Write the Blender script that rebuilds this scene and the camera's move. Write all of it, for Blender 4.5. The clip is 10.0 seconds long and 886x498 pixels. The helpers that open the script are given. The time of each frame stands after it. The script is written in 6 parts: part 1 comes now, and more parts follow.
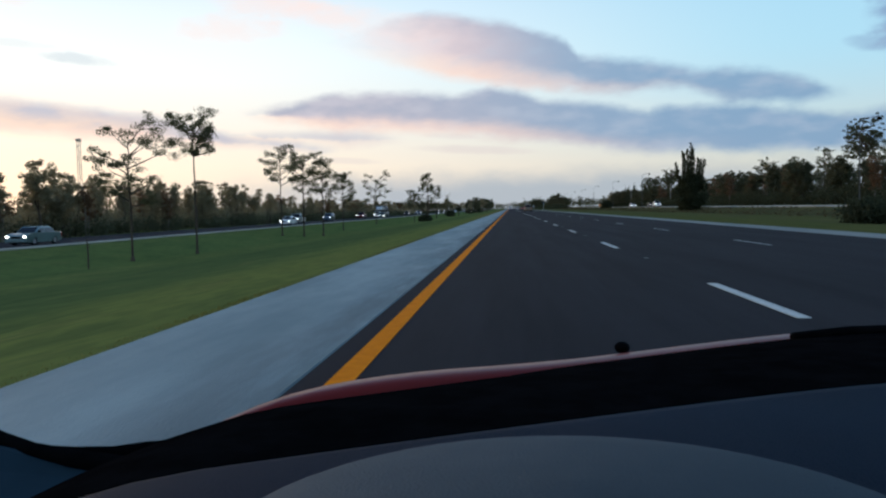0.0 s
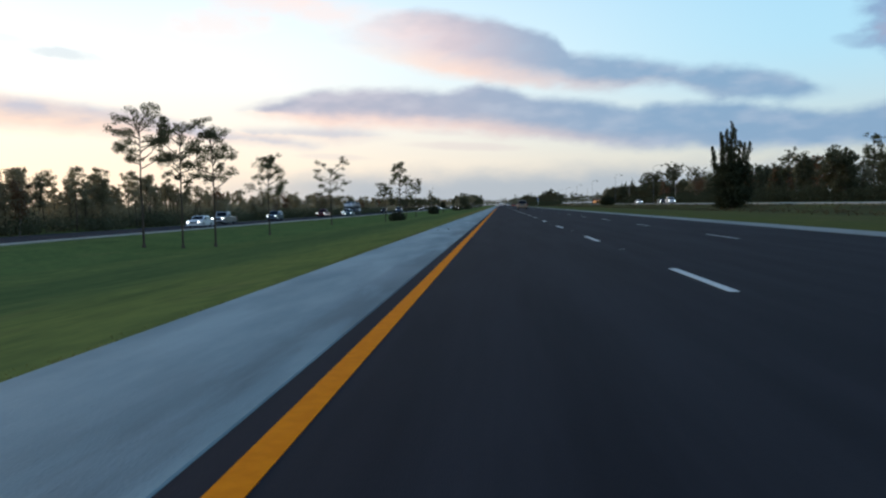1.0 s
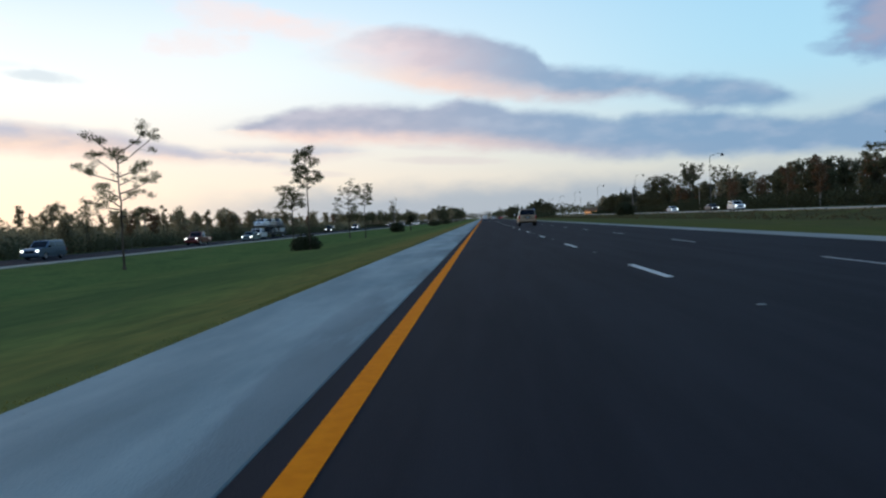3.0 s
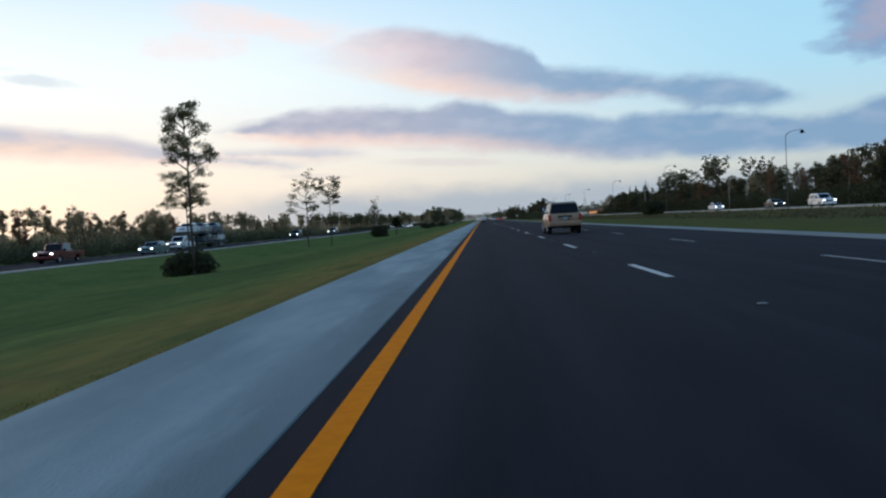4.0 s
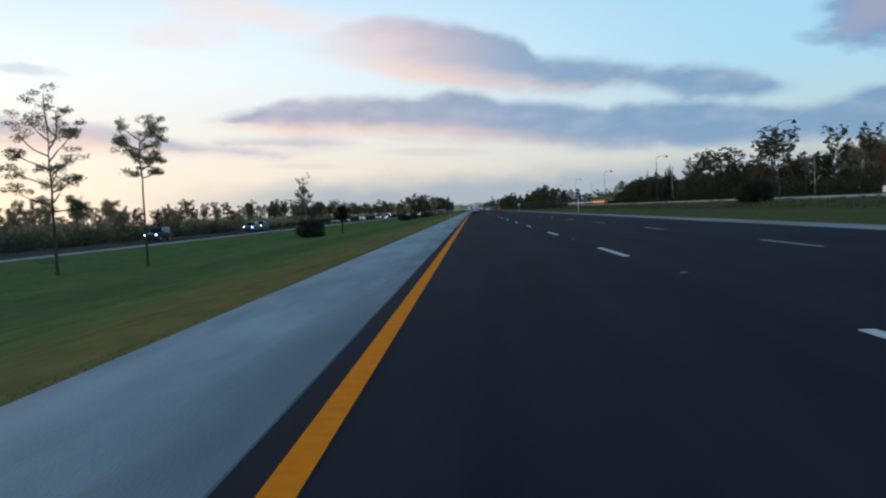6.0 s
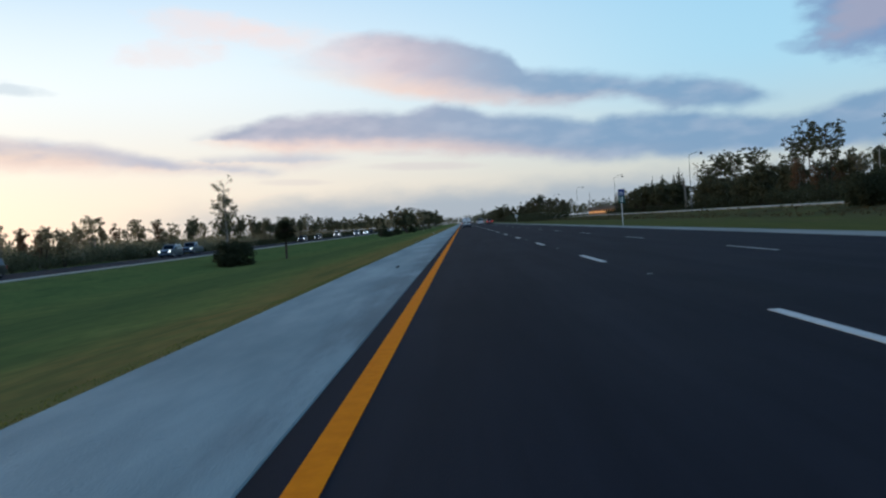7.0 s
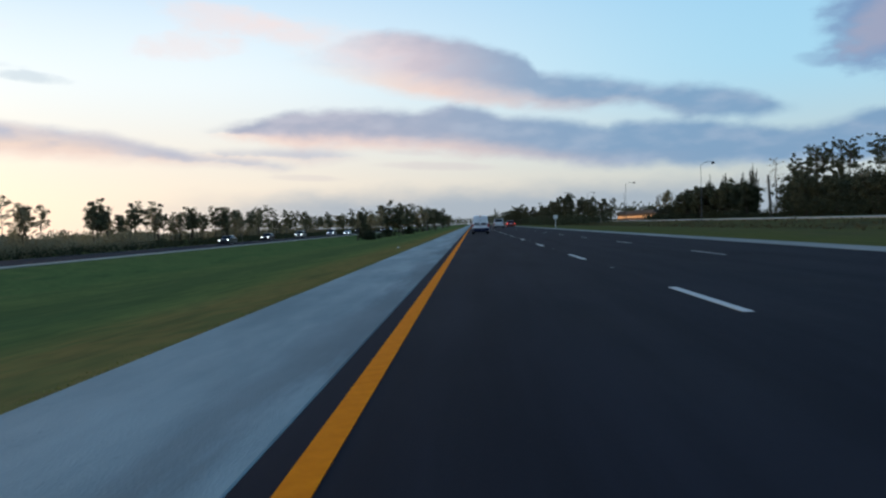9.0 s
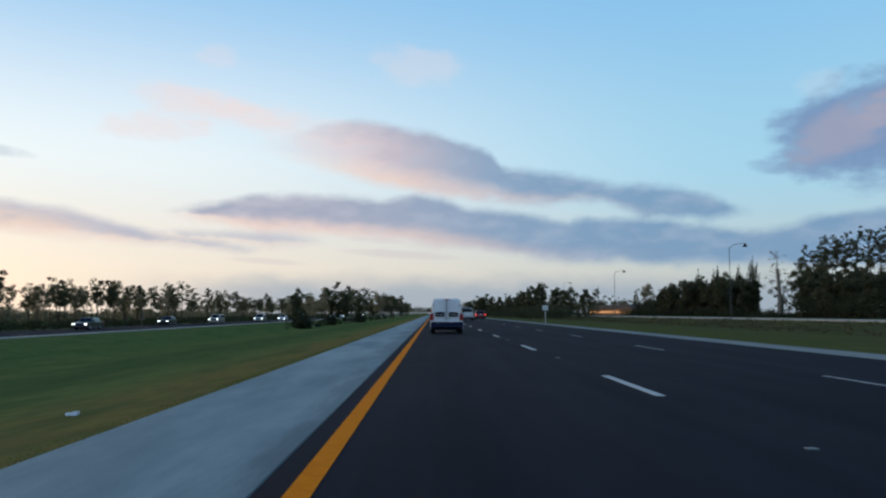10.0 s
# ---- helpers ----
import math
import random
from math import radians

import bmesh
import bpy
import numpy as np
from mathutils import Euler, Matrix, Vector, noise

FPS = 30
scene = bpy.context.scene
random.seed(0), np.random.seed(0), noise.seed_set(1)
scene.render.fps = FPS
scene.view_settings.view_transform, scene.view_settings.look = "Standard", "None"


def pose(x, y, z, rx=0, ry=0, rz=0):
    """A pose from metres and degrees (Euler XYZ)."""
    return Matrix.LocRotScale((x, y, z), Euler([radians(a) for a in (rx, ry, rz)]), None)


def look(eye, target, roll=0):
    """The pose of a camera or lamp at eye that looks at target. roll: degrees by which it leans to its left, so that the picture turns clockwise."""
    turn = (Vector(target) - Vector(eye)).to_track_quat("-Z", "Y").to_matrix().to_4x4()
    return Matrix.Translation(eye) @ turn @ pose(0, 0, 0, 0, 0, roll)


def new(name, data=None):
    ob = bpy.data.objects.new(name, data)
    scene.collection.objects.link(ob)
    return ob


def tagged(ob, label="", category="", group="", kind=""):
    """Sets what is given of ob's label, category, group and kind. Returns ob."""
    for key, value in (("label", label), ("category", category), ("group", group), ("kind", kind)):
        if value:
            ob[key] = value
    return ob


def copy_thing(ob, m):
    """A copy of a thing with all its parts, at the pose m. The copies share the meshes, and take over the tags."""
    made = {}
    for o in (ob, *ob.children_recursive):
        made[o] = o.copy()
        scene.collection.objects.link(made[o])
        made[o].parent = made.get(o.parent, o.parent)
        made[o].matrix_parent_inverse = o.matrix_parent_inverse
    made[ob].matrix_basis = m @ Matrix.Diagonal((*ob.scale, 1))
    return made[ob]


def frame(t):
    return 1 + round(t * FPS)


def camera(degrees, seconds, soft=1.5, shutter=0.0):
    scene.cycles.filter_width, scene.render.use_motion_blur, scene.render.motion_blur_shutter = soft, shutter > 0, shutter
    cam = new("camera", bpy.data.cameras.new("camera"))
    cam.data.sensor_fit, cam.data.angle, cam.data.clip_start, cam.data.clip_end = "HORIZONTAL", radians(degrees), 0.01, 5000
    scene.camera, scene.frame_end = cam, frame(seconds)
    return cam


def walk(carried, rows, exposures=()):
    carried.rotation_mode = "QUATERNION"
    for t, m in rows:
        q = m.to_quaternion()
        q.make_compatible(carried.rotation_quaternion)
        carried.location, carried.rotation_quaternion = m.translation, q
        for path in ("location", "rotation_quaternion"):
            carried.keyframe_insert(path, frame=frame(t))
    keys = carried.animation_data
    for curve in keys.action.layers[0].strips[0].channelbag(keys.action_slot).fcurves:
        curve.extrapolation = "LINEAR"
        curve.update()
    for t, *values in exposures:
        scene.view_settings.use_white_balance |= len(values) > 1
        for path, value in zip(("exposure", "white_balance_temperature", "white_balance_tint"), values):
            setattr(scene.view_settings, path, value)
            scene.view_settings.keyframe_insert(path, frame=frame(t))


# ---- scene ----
# x: right of the yellow edge line, y: along the road, z: up from the asphalt
cam = camera(59.26, 10.0, soft=2.3)
PATH = [  # seconds, place, yaw, pitch, roll
    (0.0, 1.059, 0.031, 1.045, 4.90, -2.90, 1.37),
    (0.5, 1.036, 17.115, 1.045, 4.52, -3.24, 1.46),
    (1.0, 1.025, 34.762, 1.045, 4.17, -3.17, 1.27),
    (1.5, 0.981, 52.165, 1.045, 4.59, -3.92, 0.46),
    (2.0, 0.910, 69.756, 1.045, 4.82, -2.37, 1.04),
    (2.5, 0.838, 87.044, 1.045, 3.56, -2.22, 1.89),
    (4.0, 0.800, 141.312, 1.045, 2.85, -2.05, 3.07),
    (4.5, 0.761, 159.508, 1.045, 2.59, -2.93, 2.43),
    (5.0, 0.794, 176.835, 1.045, 2.58, -2.08, 2.36),
    (5.5, 0.816, 194.505, 1.045, 2.67, -2.60, 2.57),
    (6.0, 0.796, 211.802, 1.045, 2.21, -2.82, 3.01),
    (7.5, 0.707, 264.514, 1.045, 1.36, -1.52, 4.18),
    (8.0, 0.768, 282.25, 1.045, 1.11, -1.61, 3.83),
    (8.5, 0.769, 298.65, 1.045, 1.78, -2.08, 2.03),
    (9.0, 0.745, 315.75, 1.045, 2.20, -1.79, 2.01),
    (9.5, 0.774, 333.28, 1.045, 2.49, -1.61, 1.85),
    (10.0, 0.778, 350.815, 1.045, -0.72, 4.70, -0.02),
]
walk(cam, [(t, pose(x, y, z, 90 + p, r, w)) for t, x, y, z, w, p, r in PATH], [(0, 0.0, 6480, 7), (0.8, 0.02, 6480, 7), (1.5, 0.13, 6470, 7), (2.0, 0.10, 6450, 7), (2.5, 0.0, 6400, 7), (4.0, -0.04, 6320, 7), (4.5, -0.06, 6300, 7), (7.0, -0.10, 6230, 6), (9.5, -0.12, 6230, 6), (10, -0.20, 6220, 6)])

# ---- world, sun ----
SUN_AZ, SUN_EL = -52.0, 3.0  # degrees right of the road's direction, and above the horizon


class Val:
    """A socket in a node tree, with arithmetic."""
    def __init__(self, nt, sock):
        self.nt, self.s = nt, sock

    def op(self, kind, *others, clamp=False):
        n = self.nt.nodes.new("ShaderNodeMath")
        n.operation, n.use_clamp = kind, clamp
        for k, v in enumerate((self, *others)):
            if isinstance(v, Val):
                self.nt.links.new(v.s, n.inputs[k])
            else:
                n.inputs[k].default_value = v
        return Val(self.nt, n.outputs[0])

    def __add__(self, o): return self.op("ADD", o)
    def __sub__(self, o): return self.op("SUBTRACT", o)
    def __mul__(self, o): return self.op("MULTIPLY", o)
    def clip(self): return self.op("ADD", 0.0, clamp=True)

    def step(self, lo, hi):
        n = self.nt.nodes.new("ShaderNodeMapRange")
        n.interpolation_type = "SMOOTHSTEP"
        self.nt.links.new(self.s, n.inputs["Value"])
        n.inputs["From Min"].default_value, n.inputs["From Max"].default_value = lo, hi
        return Val(self.nt, n.outputs["Result"])


def blend(nt, fac, a, b, mode="MIX"):
    n = nt.nodes.new("ShaderNodeMix")
    n.data_type, n.blend_type = "RGBA", mode
    for idx, v in ((0, fac), (6, a), (7, b)):
        if isinstance(v, Val):
            nt.links.new(v.s, n.inputs[idx])
        elif isinstance(v, (int, float)):
            n.inputs[idx].default_value = v
        else:
            n.inputs[idx].default_value = (*v, 1)
    return Val(nt, n.outputs[2])


world = bpy.data.worlds.new("evening_sky")
scene.world = world
world.use_nodes = True
nt = world.node_tree
nt.nodes.clear()
tc = nt.nodes.new("ShaderNodeTexCoord")
sep = nt.nodes.new("ShaderNodeSeparateXYZ")
nt.links.new(tc.outputs["Generated"], sep.inputs[0])
dx, dy, dz = (Val(nt, sep.outputs[k]) for k in range(3))
az = dx.op("ARCTAN2", dy) * (180 / math.pi)
el = dz.op("ARCSINE") * (180 / math.pi)
sky = nt.nodes.new("ShaderNodeTexSky")
sky.sky_type = "NISHITA"
sky.sun_disc = False
sky.sun_elevation, sky.sun_rotation = radians(SUN_EL), radians(SUN_AZ)
sky.air_density, sky.dust_density, sky.ozone_density = 1.0, 1.2, 1.6
SKY_STRENGTH = 0.15
skyc = blend(nt, 1.0, Val(nt, sky.outputs[0]), (SKY_STRENGTH * 3.0, SKY_STRENGTH * 3.3, SKY_STRENGTH * 3.8), "MULTIPLY")
# thin evening haze: warm low towards the sunset, pale blue above
sunward = ((az - SUN_AZ).op("ABSOLUTE")).step(85, 5)
low = el.op("ABSOLUTE").step(11, 0)
side = az.step(-22, 24)
upper = blend(nt, side, (0.98, 1.03, 1.06), (0.46, 0.76, 0.95))
haze = blend(nt, low, upper, blend(nt, side, (0.82, 0.71, 0.645), (0.66, 0.655, 0.615)))
haze = blend(nt, sunward * (el.op("ABSOLUTE").step(13, 1)), haze, (1.11, 0.935, 0.80))
haze = blend(nt, el.step(10, 24) * 0.85, haze, (0.29, 0.61, 0.96))
haze = blend(nt, el.step(20, 50), haze, (0.13, 0.27, 0.54))
away = (az.op("ABSOLUTE")).step(60, 140)
haze = blend(nt, away * el.step(70, 25), haze, (0.44, 0.59, 0.80))
skyc = blend(nt, 0.92, skyc, haze)


def noise_at(scale_az, scale_el, detail, rough, shift=0.0):
    c = nt.nodes.new("ShaderNodeCombineXYZ")
    nt.links.new((az * scale_az).s, c.inputs[0])
    nt.links.new((el * scale_el).s, c.inputs[1])
    c.inputs[2].default_value = shift
    n = nt.nodes.new("ShaderNodeTexNoise")
    nt.links.new(c.outputs[0], n.inputs["Vector"])
    n.inputs["Scale"].default_value, n.inputs["Detail"].default_value, n.inputs["Roughness"].default_value = 1.0, detail, rough
    return Val(nt, n.outputs["Fac"])


n_big = noise_at(0.20, 0.42, 4, 0.55)
n_fine = noise_at(0.62, 1.3, 5, 0.52, 3.7)
n_soft = noise_at(0.34, 0.80, 3, 0.50, 9.1)
wob = (n_big - 0.5) * 1.5 + (n_fine - 0.5) * 1.3


def outline(points):
    """An edge of a cloud: elevation over azimuth, straight from point to point."""
    total = None
    for (x0, y0), (x1, y1) in zip(points, points[1:]):
        n = nt.nodes.new("ShaderNodeMapRange")
        nt.links.new(az.s, n.inputs["Value"])
        for key, value in (("From Min", x0), ("From Max", x1), ("To Min", 0.0), ("To Max", y1 - y0)):
            n.inputs[key].default_value = value
        seg = Val(nt, n.outputs["Result"])
        total = seg + y0 if total is None else total + seg
    return total


def bank_of_cloud(top, bottom, dens, body, lit, lit_az, lit_low, rough=1.0, fade=1.5):
    """A long cloud between two edges. lit: its sunlit colour, over lit_az (full, none) and in its lowest part lit_low (full, none)."""
    global skyc
    up, down = outline(top), outline(bottom)
    ends = az.step(top[0][0] - 1.5, top[0][0] + fade) * az.step(top[-1][0] + 1.2, top[-1][0] - 1.2)
    above = (up - el + wob * (0.50 * rough)).step(-0.48, 0.45)
    below = (el - down + wob * (0.60 * rough)).step(-0.55, 0.55)
    height = (el - down + wob * 0.55).op("DIVIDE", (up - down).op("MAXIMUM", 0.3))
    side_lit = (az + (n_soft - 0.5) * 9.0).step(lit_az[1], lit_az[0])
    low_lit = height.step(lit_low[1], lit_low[0])
    face = blend(nt, (side_lit * (low_lit * 0.75 + n_soft.step(0.34, 0.66) * 0.5)).clip(), body, lit)
    rim = height.step(0.48, 0.06) * az.step(lit_az[1] + 15, lit_az[0])
    face = blend(nt, rim, face, (1.02, 0.745, 0.645))
    face = blend(nt, n_soft.step(0.40, 0.75) * 0.28, face, (0.62, 0.65, 0.76))
    skyc = blend(nt, (above * below * ends * dens).clip(), skyc, face)


def puff(cx, cy, a, b, tilt, dens, colour, ragged=1.1):
    """A soft single cloud or wisp: centre azimuth and elevation, half length, half height, tilt (degrees)."""
    global skyc
    c, s = math.cos(radians(tilt)), math.sin(radians(tilt))
    u = (az - cx) * (c / a) + (el - cy) * (s / a)
    v = (az - cx) * (-s / b) + (el - cy) * (c / b)
    depth = (u * u + v * v) * -1.0 + 1.0 + wob * ragged
    skyc = blend(nt, (depth.step(-0.15, 0.95) * dens).clip(), skyc, colour)


SUNLIT, ROSE, MAUVE = (1.04, 0.83, 0.79), (0.90, 0.66, 0.66), (0.47, 0.48, 0.62)
cool = blend(nt, az.step(-12, 14), (0.415, 0.435, 0.560), (0.225, 0.365, 0.560))
# thin wisps high over the sunset side
for cx, cy, a, b, tilt, dens in ((-17.2, 14.6, 4.6, 1.35, -8, 0.55), (-19.6, 12.9, 4.4, 1.15, 4, 0.50), (-13.4, 13.9, 4.0, 1.0, -10, 0.42), (-9.5, 13.2, 5.6, 1.5, -8, 0.34),
                                 (-1.4, 18.0, 4.0, 1.6, -8, 0.26), (-15.8, 17.9, 1.8, 0.9, 0, 0.22), (-37.0, 14.0, 7.0, 0.8, -4, 0.40), (27.0, 15.0, 1.8, 1.0, 0, 0.14)):
    puff(cx, cy, a, b, tilt, dens, SUNLIT)
puff(-29.5, 10.4, 2.6, 0.42, -5, 0.55, (0.62, 0.70, 0.78))
puff(-34.0, 11.2, 4.0, 0.35, -3, 0.35, (0.70, 0.74, 0.80))
# upper cloud: rosy body to the left, slate blue tail
bank_of_cloud([(-13.2, 11.9), (-11.1, 12.4), (-8.7, 13.4), (-5.4, 14.0), (0.7, 13.0), (4.3, 11.6), (5.1, 10.6), (8.0, 10.1), (11.6, 9.7), (12.8, 9.3), (17.4, 8.8), (20.7, 7.8), (21.8, 7.1)],
              [(-13.2, 11.7), (-8.6, 10.6), (-5.3, 9.7), (-2.0, 9.1), (2.4, 8.4), (7.1, 8.1), (10.5, 8.1), (12.4, 7.9), (14.0, 7.4), (15.5, 6.9), (19.7, 6.5), (21.8, 7.0)],
              0.90, cool, ROSE, (-9, 5), (0.60, 1.25), 1.0, 11.0)
# lower cloud, long and flat
bank_of_cloud([(-18.2, 7.1), (-15.0, 7.9), (-12.8, 8.4), (-8.6, 8.4), (-4.0, 8.2), (-1.3, 8.6), (0.7, 8.3), (2.4, 7.7), (6.0, 7.2), (9.9, 6.5), (11.3, 6.9), (16.1, 6.6), (20.1, 6.0), (23.3, 5.5), (25.0, 5.8), (26.8, 6.5), (30.5, 6.6), (60.0, 8.0)],
              [(-18.2, 6.9), (-14.9, 6.3), (-12.2, 5.8), (-5.4, 5.7), (0.6, 4.9), (3.5, 4.7), (7.7, 4.0), (12.5, 3.7), (17.5, 3.5), (30.4, 3.1), (60.0, 3.0)],
              0.92, cool, (0.66, 0.57, 0.64), (-15, 4), (0.10, 0.70))
# low cloud towards the sunset
bank_of_cloud([(-75.0, 9.5), (-45.0, 8.6), (-36.0, 7.9), (-29.1, 7.2), (-25.4, 6.9), (-22.3, 6.1), (-19.9, 5.5), (-14.8, 4.9), (-13.2, 4.6)],
              [(-75.0, 6.6), (-45.0, 6.0), (-36.0, 5.6), (-29.0, 5.3), (-25.8, 5.1), (-22.3, 4.9), (-18.6, 4.8), (-13.2, 4.4)],
              0.80, MAUVE, (1.0, 0.70, 0.56), (-30, -18), (0.20, 0.85), 0.7)
bank_of_cloud([(-19.5, 5.6), (-14.9, 5.7), (-11.0, 5.7), (-8.2, 5.2)], [(-19.5, 5.4), (-14.9, 5.2), (-11.8, 4.8), (-8.2, 5.1)], 0.62, MAUVE, (0.9, 0.7, 0.62), (-22, -12), (0.1, 0.6), 0.5)
for cx, cy, a, b, dens in ((-2.5, 4.3, 5.0, 0.38, 0.40), (-12.0, 3.7, 3.0, 0.28, 0.30), (-4.0, 5.3, 2.4, 0.25, 0.25)):
    puff(cx, cy, a, b, -3, dens, (0.72, 0.62, 0.64), 0.6)
# round cloud on the far side, rosy where it faces the sunset
slate = (0.235, 0.345, 0.560)
for cx, cy, a, b, tilt, dens in ((30.2, 11.6, 6.2, 4.2, 6, 0.92), (26.9, 11.3, 3.8, 2.9, 0, 0.82), (33.5, 13.0, 6.5, 4.0, 18, 0.90), (24.0, 9.9, 2.0, 0.6, -8, 0.40)):
    puff(cx, cy, a, b, tilt, dens, slate, 0.8)
puff(28.4, 11.9, 4.4, 1.7, 24, 0.40, (0.60, 0.49, 0.53))
puff(32.5, 13.6, 3.8, 1.5, 18, 0.32, (0.60, 0.49, 0.53))
# clouds beyond the view
for cx, cy, a, b, tilt, dens, colour in ((64.0, 13.0, 16.0, 5.0, 5, 0.8, slate), (-78.0, 18.0, 18.0, 3.0, -6, 0.6, ROSE), (4.0, 32.0, 14.0, 3.0, -8, 0.5, MAUVE), (120.0, 18.0, 30.0, 6.0, 4, 0.6, slate)):
    puff(cx, cy, a, b, tilt, dens, colour)
# low haze bank over the far woods
bank = (el + (n_big - 0.5) * 2.0).step(3.3, 1.3) * az.step(-28, -8) * 0.80
skyc = blend(nt, bank, skyc, (0.37, 0.45, 0.55))
bg = nt.nodes.new("ShaderNodeBackground")
nt.links.new(skyc.s, bg.inputs[0])
bg.inputs[1].default_value = 1.0
outw = nt.nodes.new("ShaderNodeOutputWorld")
nt.links.new(bg.outputs[0], outw.inputs[0])

sun = new("sun", bpy.data.lights.new("sun", "SUN"))
sun.data.energy, sun.data.angle, sun.data.color = 1.1, radians(14), (1.0, 0.70, 0.44)
_a, _e = radians(SUN_AZ), radians(SUN_EL + 3)
sun.matrix_world = look((0, 0, 60), Vector((0, 0, 60)) - Vector((math.sin(_a) * math.cos(_e), math.cos(_a) * math.cos(_e), math.sin(_e))))


# ---- materials ----
def material(name, c1, c2=None, rough=0.7, metal=0.0, scale=4.0, stretch=(1, 1, 1), bump=0.0, bump_scale=60.0, island=0.0, rand=0.0,
             emit=None, trans=0.0, coat=0.0, spec=0.5, thin=0.0, detail=6):
    m = bpy.data.materials.new(name)
    m.use_nodes = True
    t = m.node_tree
    p = t.nodes["Principled BSDF"]
    p.inputs["Roughness"].default_value, p.inputs["Metallic"].default_value = rough, metal
    p.inputs["Transmission Weight"].default_value, p.inputs["Coat Weight"].default_value = trans, coat
    p.inputs["Specular IOR Level"].default_value = spec
    co = t.nodes.new("ShaderNodeTexCoord")
    mp = t.nodes.new("ShaderNodeMapping")
    mp.inputs["Scale"].default_value = stretch
    t.links.new(co.outputs["Object"], mp.inputs[0])
    col = None
    if c2 is not None:
        n1 = t.nodes.new("ShaderNodeTexNoise")
        n1.inputs["Scale"].default_value, n1.inputs["Detail"].default_value, n1.inputs["Roughness"].default_value = scale, detail, 0.62
        t.links.new(mp.outputs[0], n1.inputs["Vector"])
        f = Val(t, n1.outputs["Fac"]).step(0.28, 0.74)
        if island:
            g = t.nodes.new("ShaderNodeNewGeometry")
            f = f * (1 - island) + Val(t, g.outputs["Random Per Island"]) * island
        if rand:
            oi = t.nodes.new("ShaderNodeObjectInfo")
            f = f * (1 - rand) + Val(t, oi.outputs["Random"]) * rand
        col = blend(t, f.clip(), c1, c2)
        t.links.new(col.s, p.inputs["Base Color"])
    else:
        p.inputs["Base Color"].default_value = (*c1, 1)
    if bump:
        n2 = t.nodes.new("ShaderNodeTexNoise")
        n2.inputs["Scale"].default_value, n2.inputs["Detail"].default_value = bump_scale, 5
        t.links.new(mp.outputs[0], n2.inputs["Vector"])
        b = t.nodes.new("ShaderNodeBump")
        b.inputs["Strength"].default_value, b.inputs["Distance"].default_value = bump, 0.02
        t.links.new(n2.outputs["Fac"], b.inputs["Height"])
        t.links.new(b.outputs[0], p.inputs["Normal"])
    if thin:
        tb = t.nodes.new("ShaderNodeBsdfTranslucent")
        mx = t.nodes.new("ShaderNodeMixShader")
        mx.inputs[0].default_value = thin
        t.links.new(col.s, tb.inputs[0])
        t.links.new(p.outputs[0], mx.inputs[1])
        t.links.new(tb.outputs[0], mx.inputs[2])
        t.links.new(mx.outputs[0], t.nodes["Material Output"].inputs[0])
    if emit:
        p.inputs["Emission Color"].default_value = (*emit[:3], 1)
        p.inputs["Emission Strength"].default_value = emit[3]
    return m


